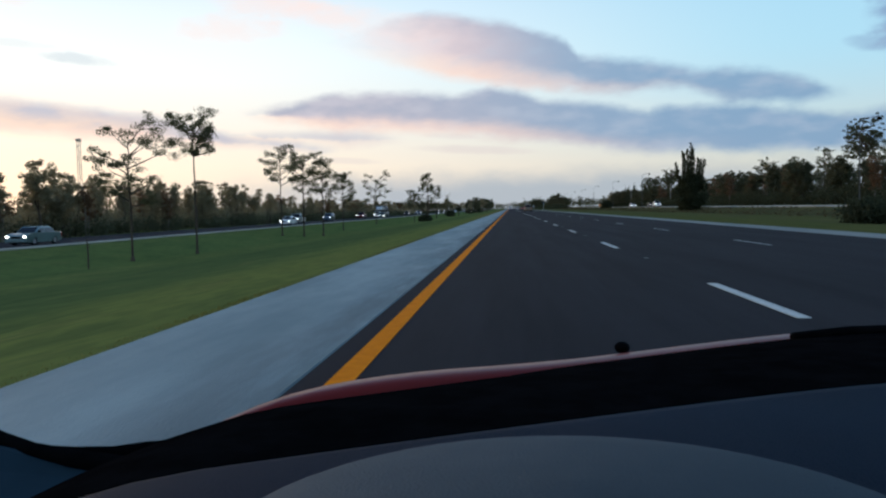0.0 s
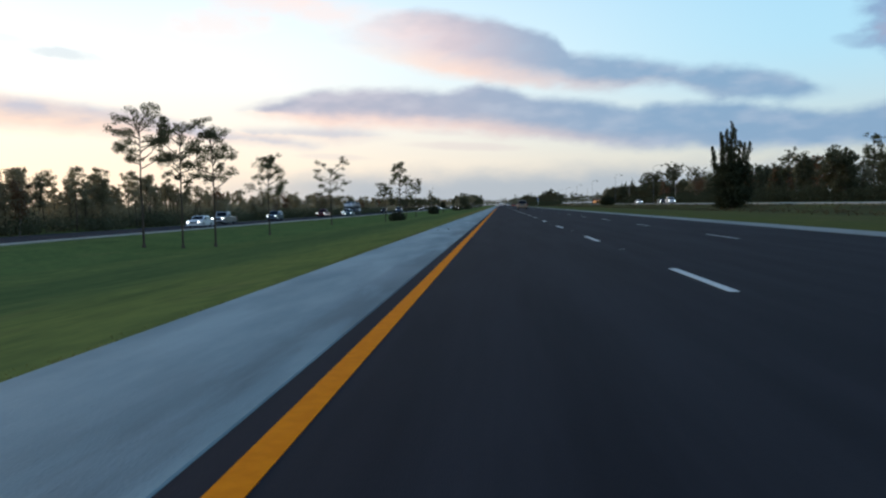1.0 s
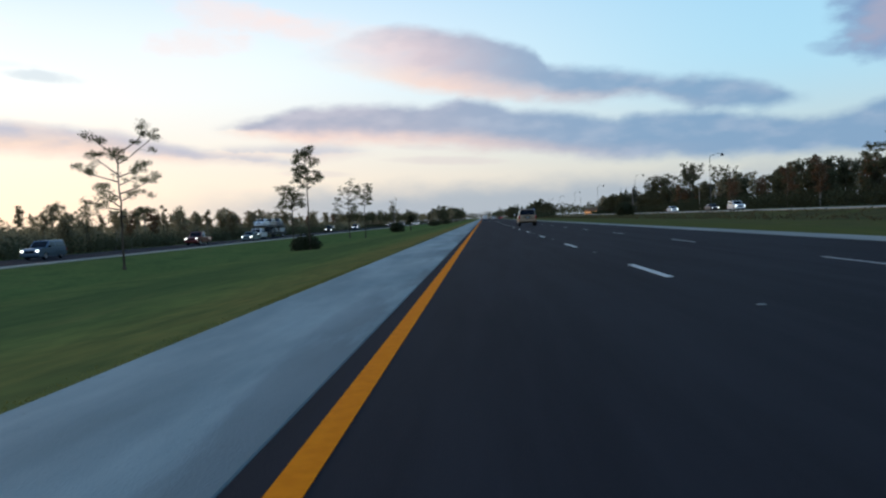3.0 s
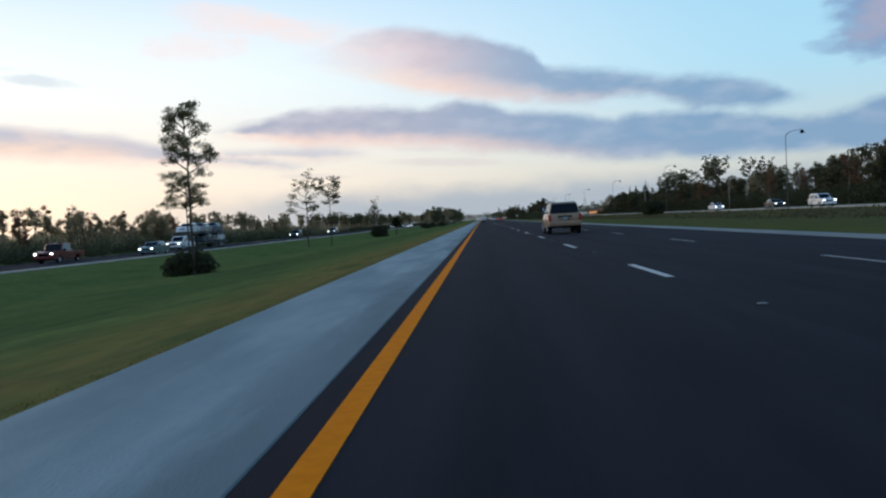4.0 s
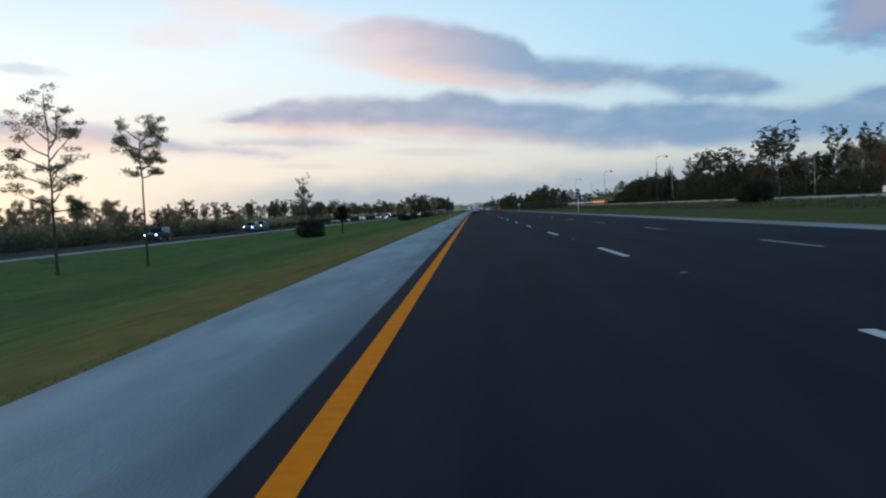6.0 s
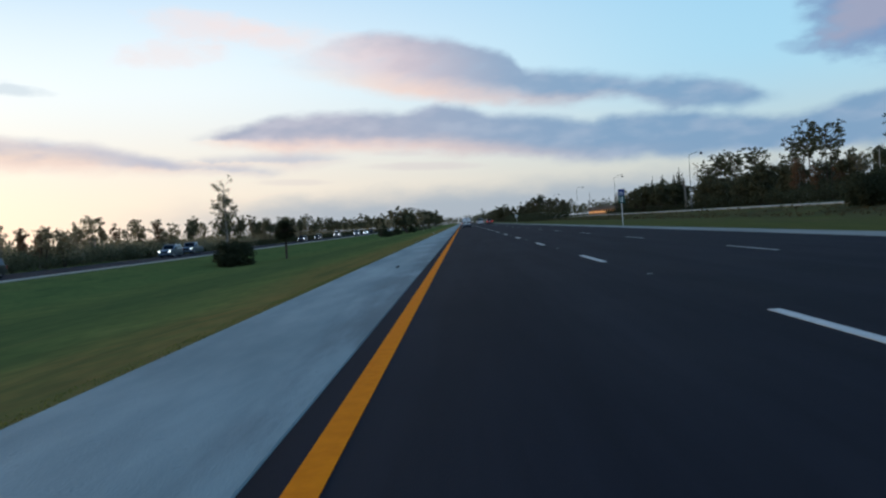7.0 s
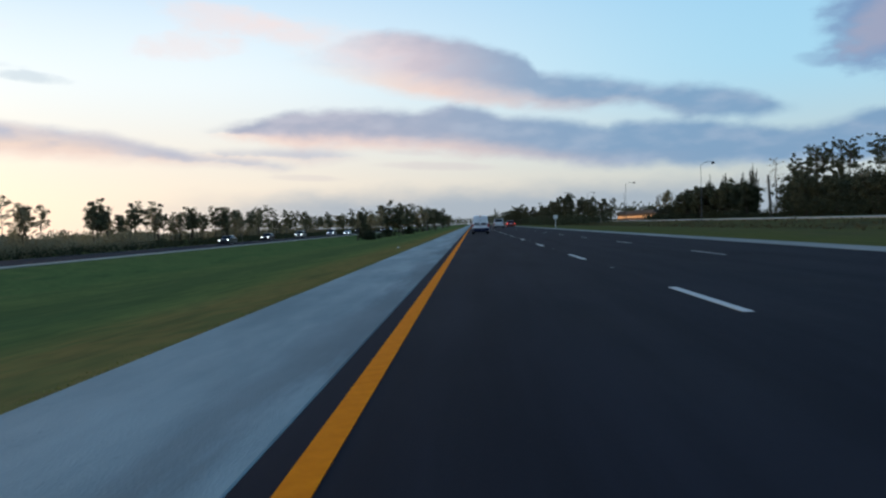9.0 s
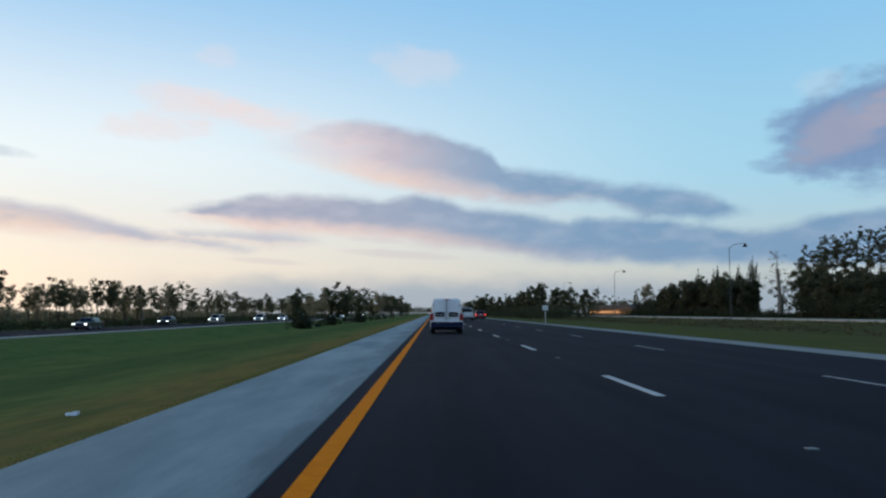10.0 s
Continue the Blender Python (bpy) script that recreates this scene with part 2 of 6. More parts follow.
def ground_material():
    m = material("grass_ground", (0.105, 0.132, 0.044), (0.165, 0.185, 0.058), rough=1.0, scale=0.35, bump=0.8, bump_scale=9.0, spec=0.0)
    t = m.node_tree
    p = t.nodes["Principled BSDF"]
    base = Val(t, p.inputs["Base Color"].links[0].from_socket)
    co = t.nodes.new("ShaderNodeTexCoord")
    sp = t.nodes.new("ShaderNodeSeparateXYZ")
    t.links.new(co.outputs["Object"], sp.inputs[0])
    gx, gy = Val(t, sp.outputs[0]), Val(t, sp.outputs[1])

    def nz(scale, detail=5, stretch=(1, 1, 1)):
        mp = t.nodes.new("ShaderNodeMapping")
        mp.inputs["Scale"].default_value = stretch
        n = t.nodes.new("ShaderNodeTexNoise")
        n.inputs["Scale"].default_value, n.inputs["Detail"].default_value = scale, detail
        t.links.new(co.outputs["Object"], mp.inputs[0])
        t.links.new(mp.outputs[0], n.inputs["Vector"])
        return Val(t, n.outputs["Fac"])
    drift = (nz(0.09) - 0.5) * 6.0
    # dry, mown strip beside the shoulder, thicker further along
    dry = (gx + drift * 0.5).step(-6.5, -3.0) * gx.step(0.0, -1.0) * (gy.step(60, 165) * 0.9 + 0.1) * (nz(1.3).step(0.25, 0.7) * 0.5 + 0.5)
    c = blend(t, dry, base, (0.225, 0.145, 0.052))
    # lusher, darker grass on the falling slope, yellow-green by the shoulder
    near = (gx + drift * 0.35).step(-8.5, -4.5) * gx.step(1.0, 0.0) * (gy.step(150, 20) * 0.7 + 0.1)
    c = blend(t, near, c, (0.180, 0.188, 0.052))
    wet = (gx + drift * 0.5 + 13.0).op("ABSOLUTE").step(7.5, 2) * 0.55
    c = blend(t, wet, c, (0.070, 0.102, 0.040))
    bank = (gx + 27.0).op("ABSOLUTE").step(5.5, 2) * 0.6
    c = blend(t, bank, c, (0.120, 0.158, 0.050))
    # coarse weeds on the far side
    weeds = gx.step(17, 26) * nz(0.22).step(0.4, 0.62) * 0.8
    c = blend(t, gx.step(12.0, 12.5) * 0.85, c, (0.112, 0.099, 0.034))
    c = blend(t, weeds, c, (0.115, 0.095, 0.048))
    c = blend(t, (gx - 36.5).op("ABSOLUTE").step(8.0, 2.5) * (nz(0.16, 6, (1, 0.5, 1)).step(0.34, 0.62) * 0.7 + 0.25), c, (0.070, 0.058, 0.034))
    mottle = nz(0.8, 7, (1, 0.22, 1))
    c = blend(t, mottle.step(0.50, 0.72) * 0.5, c, (0.060, 0.088, 0.034))
    c = blend(t, mottle.step(0.46, 0.26) * 0.40, c, (0.190, 0.165, 0.062))
    fine = nz(3.5, 8, (1, 0.4, 1)).step(0.3, 0.75)
    c = blend(t, fine * 0.45, c, (0.062, 0.082, 0.032))
    far = gx.op("ABSOLUTE").step(70, 140)
    c = blend(t, far, c, (0.035, 0.045, 0.020))
    t.links.new(c.s, p.inputs["Base Color"])
    return m


def shoulder_material():
    """Weathered pale concrete with tyre and drain stains along the joint to the asphalt."""
    m = material("shoulder_concrete", (0.138, 0.195, 0.205), (0.260, 0.325, 0.328), rough=0.8, scale=0.9, stretch=(1, 0.22, 1), bump=0.25, bump_scale=90, spec=0.3)
    t = m.node_tree
    p = t.nodes["Principled BSDF"]
    base = Val(t, p.inputs["Base Color"].links[0].from_socket)
    co = t.nodes.new("ShaderNodeTexCoord")
    sp = t.nodes.new("ShaderNodeSeparateXYZ")
    t.links.new(co.outputs["Object"], sp.inputs[0])
    gx = Val(t, sp.outputs[0])

    def nz(scale, stretch):
        mp = t.nodes.new("ShaderNodeMapping")
        mp.inputs["Scale"].default_value = stretch
        n = t.nodes.new("ShaderNodeTexNoise")
        n.inputs["Scale"].default_value, n.inputs["Detail"].default_value, n.inputs["Roughness"].default_value = scale, 7, 0.65
        t.links.new(co.outputs["Object"], mp.inputs[0])
        t.links.new(mp.outputs[0], n.inputs["Vector"])
        return Val(t, n.outputs["Fac"])
    joint = gx.step(-1.35, -0.35) * gx.step(0.5, 0.0)
    stain = (nz(0.9, (1.2, 0.16, 1)) + joint * 0.16).step(0.52, 0.70) * (joint * 0.42 + 0.10)
    c = blend(t, stain, base, (0.055, 0.068, 0.078))
    speck = nz(14.0, (1, 0.6, 1)).step(0.60, 0.72) * 0.35
    c = blend(t, speck, c, (0.10, 0.125, 0.14))
    t.links.new(c.s, p.inputs["Base Color"])
    return m


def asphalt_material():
    """Smooth asphalt: lengthwise wheel tracks, with dimmer light further on painted into the colour."""
    m = material("asphalt", (0.0180, 0.0172, 0.0205), (0.0295, 0.0280, 0.0330), rough=0.95, scale=1.6, stretch=(1.0, 0.06, 1), bump=0.35, bump_scale=240, spec=0.06)
    t = m.node_tree
    p = t.nodes["Principled BSDF"]
    base = Val(t, p.inputs["Base Color"].links[0].from_socket)
    co = t.nodes.new("ShaderNodeTexCoord")
    sp = t.nodes.new("ShaderNodeSeparateXYZ")
    t.links.new(co.outputs["Object"], sp.inputs[0])
    gx, gy = Val(t, sp.outputs[0]), Val(t, sp.outputs[1])
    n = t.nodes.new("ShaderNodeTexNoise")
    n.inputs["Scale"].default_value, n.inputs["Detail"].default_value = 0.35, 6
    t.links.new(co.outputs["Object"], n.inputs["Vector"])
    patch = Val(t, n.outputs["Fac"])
    # multiplies the colour down further along the road, imitating dimmer light
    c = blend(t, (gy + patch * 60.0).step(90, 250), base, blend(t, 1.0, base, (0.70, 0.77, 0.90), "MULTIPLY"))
    # polished wheel tracks, two to a lane
    track = ((gx * (math.tau / 1.83) - 1.3).op("COSINE") * 0.5 + 0.5) * patch.step(0.3, 0.7) * 0.28
    c = blend(t, track, c, (0.0335, 0.0325, 0.0365))
    t.links.new(c.s, p.inputs["Base Color"])
    return m


M = {
    "grass": ground_material(),
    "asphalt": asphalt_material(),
    "concrete": shoulder_material(),
    "pale_concrete": material("pale_outer_concrete", (0.23, 0.24, 0.225), (0.32, 0.325, 0.30), rough=0.95, scale=0.9, stretch=(1, 0.15, 1), bump=0.25, bump_scale=90, spec=0.0),
    "ramp": material("ramp_concrete", (0.30, 0.28, 0.24), (0.40, 0.37, 0.32), rough=0.9, scale=0.7, stretch=(1, 0.1, 1), bump=0.2, bump_scale=60, spec=0.2),
    "yellow": material("yellow_line_paint", (0.78, 0.195, 0.003), (0.90, 0.250, 0.005), rough=0.9, scale=9, bump=0.3, bump_scale=150, spec=0.05),
    "white": material("white_line_paint", (0.44, 0.45, 0.43), (0.60, 0.60, 0.57), rough=0.8, scale=12, bump=0.3, bump_scale=150),
    "worn_white": material("worn_line_paint", (0.10, 0.105, 0.11), (0.44, 0.45, 0.44), rough=0.85, scale=7, bump=0.3, bump_scale=150),
    "stud": material("worn_road_stud", (0.10, 0.10, 0.10), (0.18, 0.18, 0.17), rough=0.6, scale=20),
    "bark": material("pine_bark", (0.045, 0.035, 0.028), (0.11, 0.085, 0.065), rough=0.95, scale=6, stretch=(1, 1, 0.25), bump=0.9, bump_scale=14, spec=0.1),
    "palebark": material("pale_bark", (0.16, 0.14, 0.12), (0.26, 0.235, 0.20), rough=0.95, scale=5, stretch=(1, 1, 0.25), bump=0.8, bump_scale=14, spec=0.1),
    "needles": material("pine_needles", (0.060, 0.068, 0.034), (0.125, 0.128, 0.066), rough=0.8, scale=1.2, island=0.5, rand=0.15, spec=0.2, thin=0.45),
    "leaves": material("scrub_leaves", (0.180, 0.158, 0.095), (0.330, 0.285, 0.172), rough=0.8, scale=0.6, island=0.35, rand=0.35, spec=0.2, thin=0.65),
    "dark_leaves": material("dark_leaves", (0.070, 0.076, 0.042), (0.135, 0.132, 0.075), rough=0.8, scale=0.7, island=0.45, rand=0.3, spec=0.2, thin=0.5),
    # dark_leaves with undergrowth shade painted in; also for palm, conifers, shrubs
    "dark_shade_leaves": material("dark_shaded_leaves", (0.036, 0.044, 0.024), (0.075, 0.080, 0.044), rough=0.85, scale=0.7, island=0.5, spec=0.1, thin=0.4),
    "rust_leaves": material("rusty_leaves", (0.125, 0.078, 0.046), (0.225, 0.128, 0.068), rough=0.85, scale=0.5, island=0.45, rand=0.2, spec=0.2, thin=0.45),
    "weeds": material("verge_weeds", (0.075, 0.070, 0.032), (0.150, 0.120, 0.060), rough=0.9, scale=0.4, island=0.5, spec=0.1, thin=0.4),
    "blades": material("grass_blades", (0.120, 0.140, 0.042), (0.175, 0.175, 0.058), rough=0.9, scale=0.5, island=0.5, spec=0.2, thin=0.5),
    "dry_blades": material("dry_grass_blades", (0.20, 0.140, 0.035), (0.30, 0.21, 0.06), rough=0.9, scale=0.5, island=0.5, spec=0.2, thin=0.5),
    "steel": material("galvanised_steel", (0.07, 0.073, 0.076), (0.12, 0.123, 0.126), rough=0.8, metal=0.2, scale=3, bump=0.1),
    "tyre": material("tyre_rubber", (0.012, 0.012, 0.013), (0.022, 0.021, 0.021), rough=0.9, scale=8, bump=0.2, spec=0.15),
    "alloy": material("alloy_wheel", (0.42, 0.42, 0.43), (0.58, 0.58, 0.58), rough=0.32, metal=0.85, scale=4),
    "glass": material("tinted_glass", (0.004, 0.006, 0.011), rough=0.08, spec=0.18),
    # nearly no specular: the sky's reflection is put into the blue base colour
    "painted_sky_glass": material("sky_painted_side_glass", (0.105, 0.200, 0.290), (0.150, 0.255, 0.340), rough=0.15, scale=2.0, spec=0.05),
    "clear": material("side_glass", (0.085, 0.115, 0.125), rough=0.05, coat=0.2),
    "black": material("black_plastic", (0.003, 0.003, 0.0033), (0.006, 0.006, 0.0065), rough=0.9, scale=20, spec=0.0),
    "grey_clad": material("grey_bumper_plastic", (0.050, 0.052, 0.054), (0.078, 0.079, 0.078), rough=0.6, scale=6),
    "tail": material("red_tail_lens", (0.30, 0.012, 0.014), (0.40, 0.02, 0.02), rough=0.2, scale=20, coat=0.5),
    "tail_on": material("lit_tail_lens", (0.4, 0.01, 0.01), rough=0.3, emit=(1.0, 0.05, 0.03, 1.6)),
    "navy": material("navy_bumper_plastic", (0.006, 0.012, 0.040), (0.012, 0.020, 0.055), rough=0.6, scale=5, spec=0.2),
    "amber": material("amber_lens", (0.55, 0.2, 0.02), rough=0.2, coat=0.5),
    "lamp_on": material("lit_headlight", (0.8, 0.8, 0.8), rough=0.3, emit=(1.0, 0.96, 0.86, 6.0)),
    "plate": material("number_plate", (0.55, 0.56, 0.57), (0.66, 0.66, 0.66), rough=0.5, scale=10),
    "plate_dim": material("dull_number_plate", (0.20, 0.23, 0.24), (0.27, 0.30, 0.31), rough=0.5, scale=10),
    "chrome": material("chrome_trim", (0.6, 0.6, 0.6), rough=0.18, metal=1.0),
    "orange_lamp": material("warm_lit_opening", (0.5, 0.25, 0.1), rough=0.5, emit=(1.0, 0.42, 0.13, 0.9)),
    "brick": material("brown_stucco", (0.16, 0.085, 0.05), (0.24, 0.13, 0.075), rough=0.9, scale=1.0, bump=0.2, bump_scale=20),
    "roof": material("dark_roof_shingle", (0.05, 0.045, 0.045), (0.09, 0.08, 0.075), rough=0.9, scale=2.0, bump=0.3, bump_scale=12),
    "sign_blue": material("sign_blue", (0.010, 0.040, 0.20), (0.014, 0.05, 0.24), rough=0.5, scale=8),
    "sign_green": material("sign_green", (0.004, 0.085, 0.075), (0.006, 0.10, 0.085), rough=0.5, scale=8),
    "sign_white": material("sign_white", (0.62, 0.62, 0.60), (0.72, 0.72, 0.70), rough=0.5, scale=8),
    "dash": material("dashboard_vinyl", (0.003, 0.010, 0.025), (0.007, 0.018, 0.037), rough=0.7, scale=2.2, bump=0.3, bump_scale=420, spec=0.03),
    # hood vinyl, made paler than the dashboard to paint in light from the left
    "binnacle": material("lit_binnacle_vinyl", (0.075, 0.092, 0.105), (0.125, 0.135, 0.142), rough=0.75, scale=2.6, bump=0.3, bump_scale=420, spec=0.03),
    "corner_trim": material("teal_trim_plastic", (0.010, 0.030, 0.045), (0.016, 0.042, 0.060), rough=0.7, scale=5, spec=0.1),
    "red_paint": material("red_car_paint", (0.15, 0.010, 0.009), (0.21, 0.016, 0.012), rough=0.36, metal=0.0, scale=3, coat=0.07, spec=0.14),
    "litter": material("crumpled_paper", (0.5, 0.5, 0.48), (0.7, 0.7, 0.68), rough=0.8, scale=20),
}


def paint(name, c, metal=0.35, rough=0.3):
    return material(name, tuple(v * 0.85 for v in c), c, rough=rough, metal=metal, scale=1.2, coat=0.7)


# ---- mesh helpers ----
def part(name, data, mat, parent=None, label="", smooth=False):
    """Links a bmesh or a mesh as one object under a thing or a part."""
    if isinstance(data, bmesh.types.BMesh):
        bmesh.ops.recalc_face_normals(data, faces=data.faces)
        me = bpy.data.meshes.new(name)
        data.to_mesh(me)
        data.free()
    else:
        me = data
    if mat is not None and not me.materials:
        me.materials.append(mat)
    if smooth:
        me.polygons.foreach_set("use_smooth", [True] * len(me.polygons))
    ob = new(name, me)
    if parent is not None:
        ob.parent = parent
    if label:
        tagged(ob, label)
    return ob


def thing(name, label, category, m=None, group="", kind=""):
    ob = new(name)
    ob.empty_display_size = 0.3
    if m is not None:
        ob.matrix_basis = m
    return tagged(ob, label, category, group, kind)


def box(x0, x1, y0, y1, z0, z1, bevel=0.0, seg=1):
    bm = bmesh.new()
    v = [bm.verts.new((x, y, z)) for z in (z0, z1) for x, y in ((x0, y0), (x1, y0), (x1, y1), (x0, y1))]
    for f in ((3, 2, 1, 0), (4, 5, 6, 7), (0, 1, 5, 4), (1, 2, 6, 5), (2, 3, 7, 6), (3, 0, 4, 7)):
        bm.faces.new([v[k] for k in f])
    if bevel:
        bmesh.ops.bevel(bm, geom=bm.edges[:], offset=bevel, segments=seg, profile=0.6, affect="EDGES")
    return bm


def grid_mesh(name, rows, mat=None):
    """A sheet from rows of equal numbers of points."""
    n = len(rows[0])
    verts = [p for r in rows for p in r]
    faces = [(i * n + j, i * n + j + 1, (i + 1) * n + j + 1, (i + 1) * n + j) for i in range(len(rows) - 1) for j in range(n - 1)]
    me = bpy.data.meshes.new(name)
    me.from_pydata(verts, [], faces)
    return me


def tube_arrays(points, radii, sides=6):
    """Vertices and faces of a tapered tube along points."""
    pts = [Vector(p) for p in points]
    verts, faces = [], []
    for i, p in enumerate(pts):
        d = (pts[min(i + 1, len(pts) - 1)] - pts[max(i - 1, 0)]).normalized()
        a = d.orthogonal().normalized()
        b = d.cross(a)
        for k in range(sides):
            w = 2 * math.pi * k / sides
            verts.append(p + (a * math.cos(w) + b * math.sin(w)) * radii[i])
    for i in range(len(pts) - 1):
        for k in range(sides):
            k2 = (k + 1) % sides
            faces.append((i * sides + k, i * sides + k2, (i + 1) * sides + k2, (i + 1) * sides + k))
    faces.append(tuple(range(sides - 1, -1, -1)))
    faces.append(tuple((len(pts) - 1) * sides + k for k in range(sides)))
    return verts, faces


class Soup:
    """Collects vertices and faces for one mesh."""
    def __init__(self):
        self.v, self.f, self.n = [], [], 0

    def add(self, verts, faces):
        self.v.append(np.asarray([tuple(p) for p in verts], float))
        self.f += [tuple(i + self.n for i in f) for f in faces]
        self.n += len(verts)

    def tube(self, points, radii, sides=6):
        self.add(*tube_arrays(points, radii, sides))

    def leaves(self, centre, radius, count, size, rng, flat=0.7, slim=0.45, lift=0.25):
        """Small leaf blades through an uneven clump."""
        d = rng.normal(size=(count, 3))
        d /= np.linalg.norm(d, axis=1)[:, None] + 1e-9
        r = radius * rng.random(count) ** 0.45
        c = np.asarray(centre) + d * r[:, None] * np.array([1, 1, flat])
        a = d * 0.7 + rng.normal(size=(count, 3)) * 0.6 + np.array([0, 0, lift])
        a /= np.linalg.norm(a, axis=1)[:, None] + 1e-9
        b = np.cross(a, rng.normal(size=(count, 3)))
        b /= np.linalg.norm(b, axis=1)[:, None] + 1e-9
        s = size * (0.6 + 0.8 * rng.random(count))[:, None]
        q = np.stack([c - a * s * 0.5, c + b * s * slim * 0.5, c + a * s * 0.5, c - b * s * slim * 0.5], 1).reshape(-1, 3)
        self.v.append(q)
        self.f += [(self.n + 4 * k, self.n + 4 * k + 1, self.n + 4 * k + 2, self.n + 4 * k + 3) for k in range(count)]
        self.n += 4 * count

    def mesh(self, name, mat):
        me = bpy.data.meshes.new(name)
        me.from_pydata(np.concatenate(self.v) if self.v else [], [], self.f)
        me.materials.append(mat)
        return me


# ---- ground, roads ----
def ground_z(x):
    prof = [(-3000, -1.25), (-75, -1.25), (-47.2, -1.2), (-46.8, -1.05), (-33.2, -1.05), (-30, -1.35), (-24.5, -2.05), (-18, -1.75), (-9, -0.85), (-2.15, -0.04),
            (12.2, -0.04), (17, -0.2), (25, -0.55), (36, -0.5), (41, 0.05), (43.8, 0.16), (52.2, 0.16), (57, 0.1), (80, 0.0), (3000, 0.0)]
    for (xa, za), (xb, zb) in zip(prof, prof[1:]):
        if x <= xb:
            return za + (zb - za) * (x - xa) / (xb - xa)
    return 0.0


gx_list = [-4500, -900, -300, -140, -75, -60, -47.2, -46.8, -40, -33.2, -31.5, -30, -28, -26, -24.5, -22, -20, -18, -15, -12, -9, -7, -5, -3.5, -2.15,
           0, 6, 12.2, 14, 17, 21, 25, 30, 36, 38.5, 41, 43.8, 48, 52.2, 57, 80, 150, 400, 1200, 4500]
gy_list = [-300, -100, -40] + [k * 4.0 for k in range(-5, 180)] + [760, 820, 900, 1000, 1200, 1600, 2300, 3200, 4600]
rows_g = []
for y in gy_list:
    r = []
    for x in gx_list:
        soft_bump = 0.0 if (-2.3 < x < 12.4 or -47.5 < x < -33 or 43 < x < 53) else 0.09 * noise.noise((x * 0.13, y * 0.09, 2.0)) + 0.05 * noise.noise((x * 0.5, y * 0.4, 7.0))
        r.append((x, y, ground_z(x) + soft_bump))
    rows_g.append(r)
ground = part("ground", grid_mesh("ground", rows_g), M["grass"], smooth=True)
tagged(ground, "green and dry mown grass verge and sunken median", "ground", kind="structure")

Y0, Y1 = -120.0, 2600.0


def slab(name, x0, x1, z, thick, mat, label, y0=Y0, y1=Y1, crown=0.0):
    bm = box(x0, x1, y0, y1, z - thick, z, bevel=0.01)
    return tagged(part(name, bm, mat), label, "road", kind="structure")


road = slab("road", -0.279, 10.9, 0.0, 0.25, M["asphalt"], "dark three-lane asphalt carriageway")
slab("pavement_shoulder_median", -2.12, -0.28, 0.003, 0.25, M["concrete"], "pale blue-grey concrete inner shoulder strip with faint stains")
slab("pavement_shoulder_outer", 10.901, 12.2, 0.003, 0.25, M["pale_concrete"], "pale concrete outer shoulder strip")
slab("road_opposite", -45.2, -34.6, -0.95, 0.35, M["asphalt"], "dark asphalt carriageway for oncoming traffic")
slab("pavement_shoulder_opposite", -34.599, -33.3, -0.947, 0.35, M["ramp"], "pale concrete shoulder of the oncoming carriageway")
ramp = slab("road_ramp", 44.0, 52.0, 0.30, 0.4, M["ramp"], "pale concrete slip road beyond the verge")

part("yellow_edge_line", box(-0.08, 0.08, Y0, 1500, 0.0, 0.005), M["yellow"], road, "solid yellow edge line")
dash_me = bpy.data.meshes.new("lane_dash")
_b = box(-0.062, 0.062, -1.6, 1.6, 0.0, 0.005)
_b.to_mesh(dash_me)
_b.free()
dash_me.materials.append(M["white"])
worn_me = bpy.data.meshes.new("worn_lane_dash")
_b = box(-0.048, 0.048, -1.55, 1.55, 0.0, 0.004)
_b.to_mesh(worn_me)
_b.free()
worn_me.materials.append(M["worn_white"])
stud_me = bpy.data.meshes.new("road_stud")
_b = box(-0.045, 0.045, -0.045, 0.045, 0.0, 0.012, bevel=0.005)
_b.to_mesh(stud_me)
_b.free()
stud_me.materials.append(M["stud"])
for k in range(-3, 62):
    for lx in (3.66, 7.32):
        o = part("lane_dash", dash_me if lx < 5 else worn_me, None, road)
        o.location = (lx, 8.79 + 12.192 * k, 0.0)
    if k < 40:
        o = part("road_stud", stud_me, None, road)
        o.location = (3.69, 8.79 + 12.192 * (k + 0.55), 0.0)


# ---- vehicles ----
def prism(profile, half, round_in=0.05, drop=0.03):
    """A closed side profile (y, z) swept across the width, with rounded flanks."""
    bm = bmesh.new()
    cy = sum(p[0] for p in profile) / len(profile)
    cz = sum(p[1] for p in profile) / len(profile)
    rings = []
    for x, k in ((-half, 1), (-half + round_in * 0.35, 0.35), (-half + round_in, 0), (half - round_in, 0), (half - round_in * 0.35, 0.35), (half, 1)):
        ring = []
        for y, z in profile:
            d = math.hypot(y - cy, z - cz) + 1e-6
            ring.append(bm.verts.new((x, y - (y - cy) / d * drop * k, z - (z - cz) / d * drop * k)))
        rings.append(ring)
    n = len(profile)
    for a, b in zip(rings, rings[1:]):
        for i in range(n):
            bm.faces.new((a[i], a[(i + 1) % n], b[(i + 1) % n], b[i]))
    bm.faces.new(rings[0])
    bm.faces.new(rings[-1][::-1])
    bmesh.ops.triangulate(bm, faces=[f for f in bm.faces if len(f.verts) > 4])
    return bm


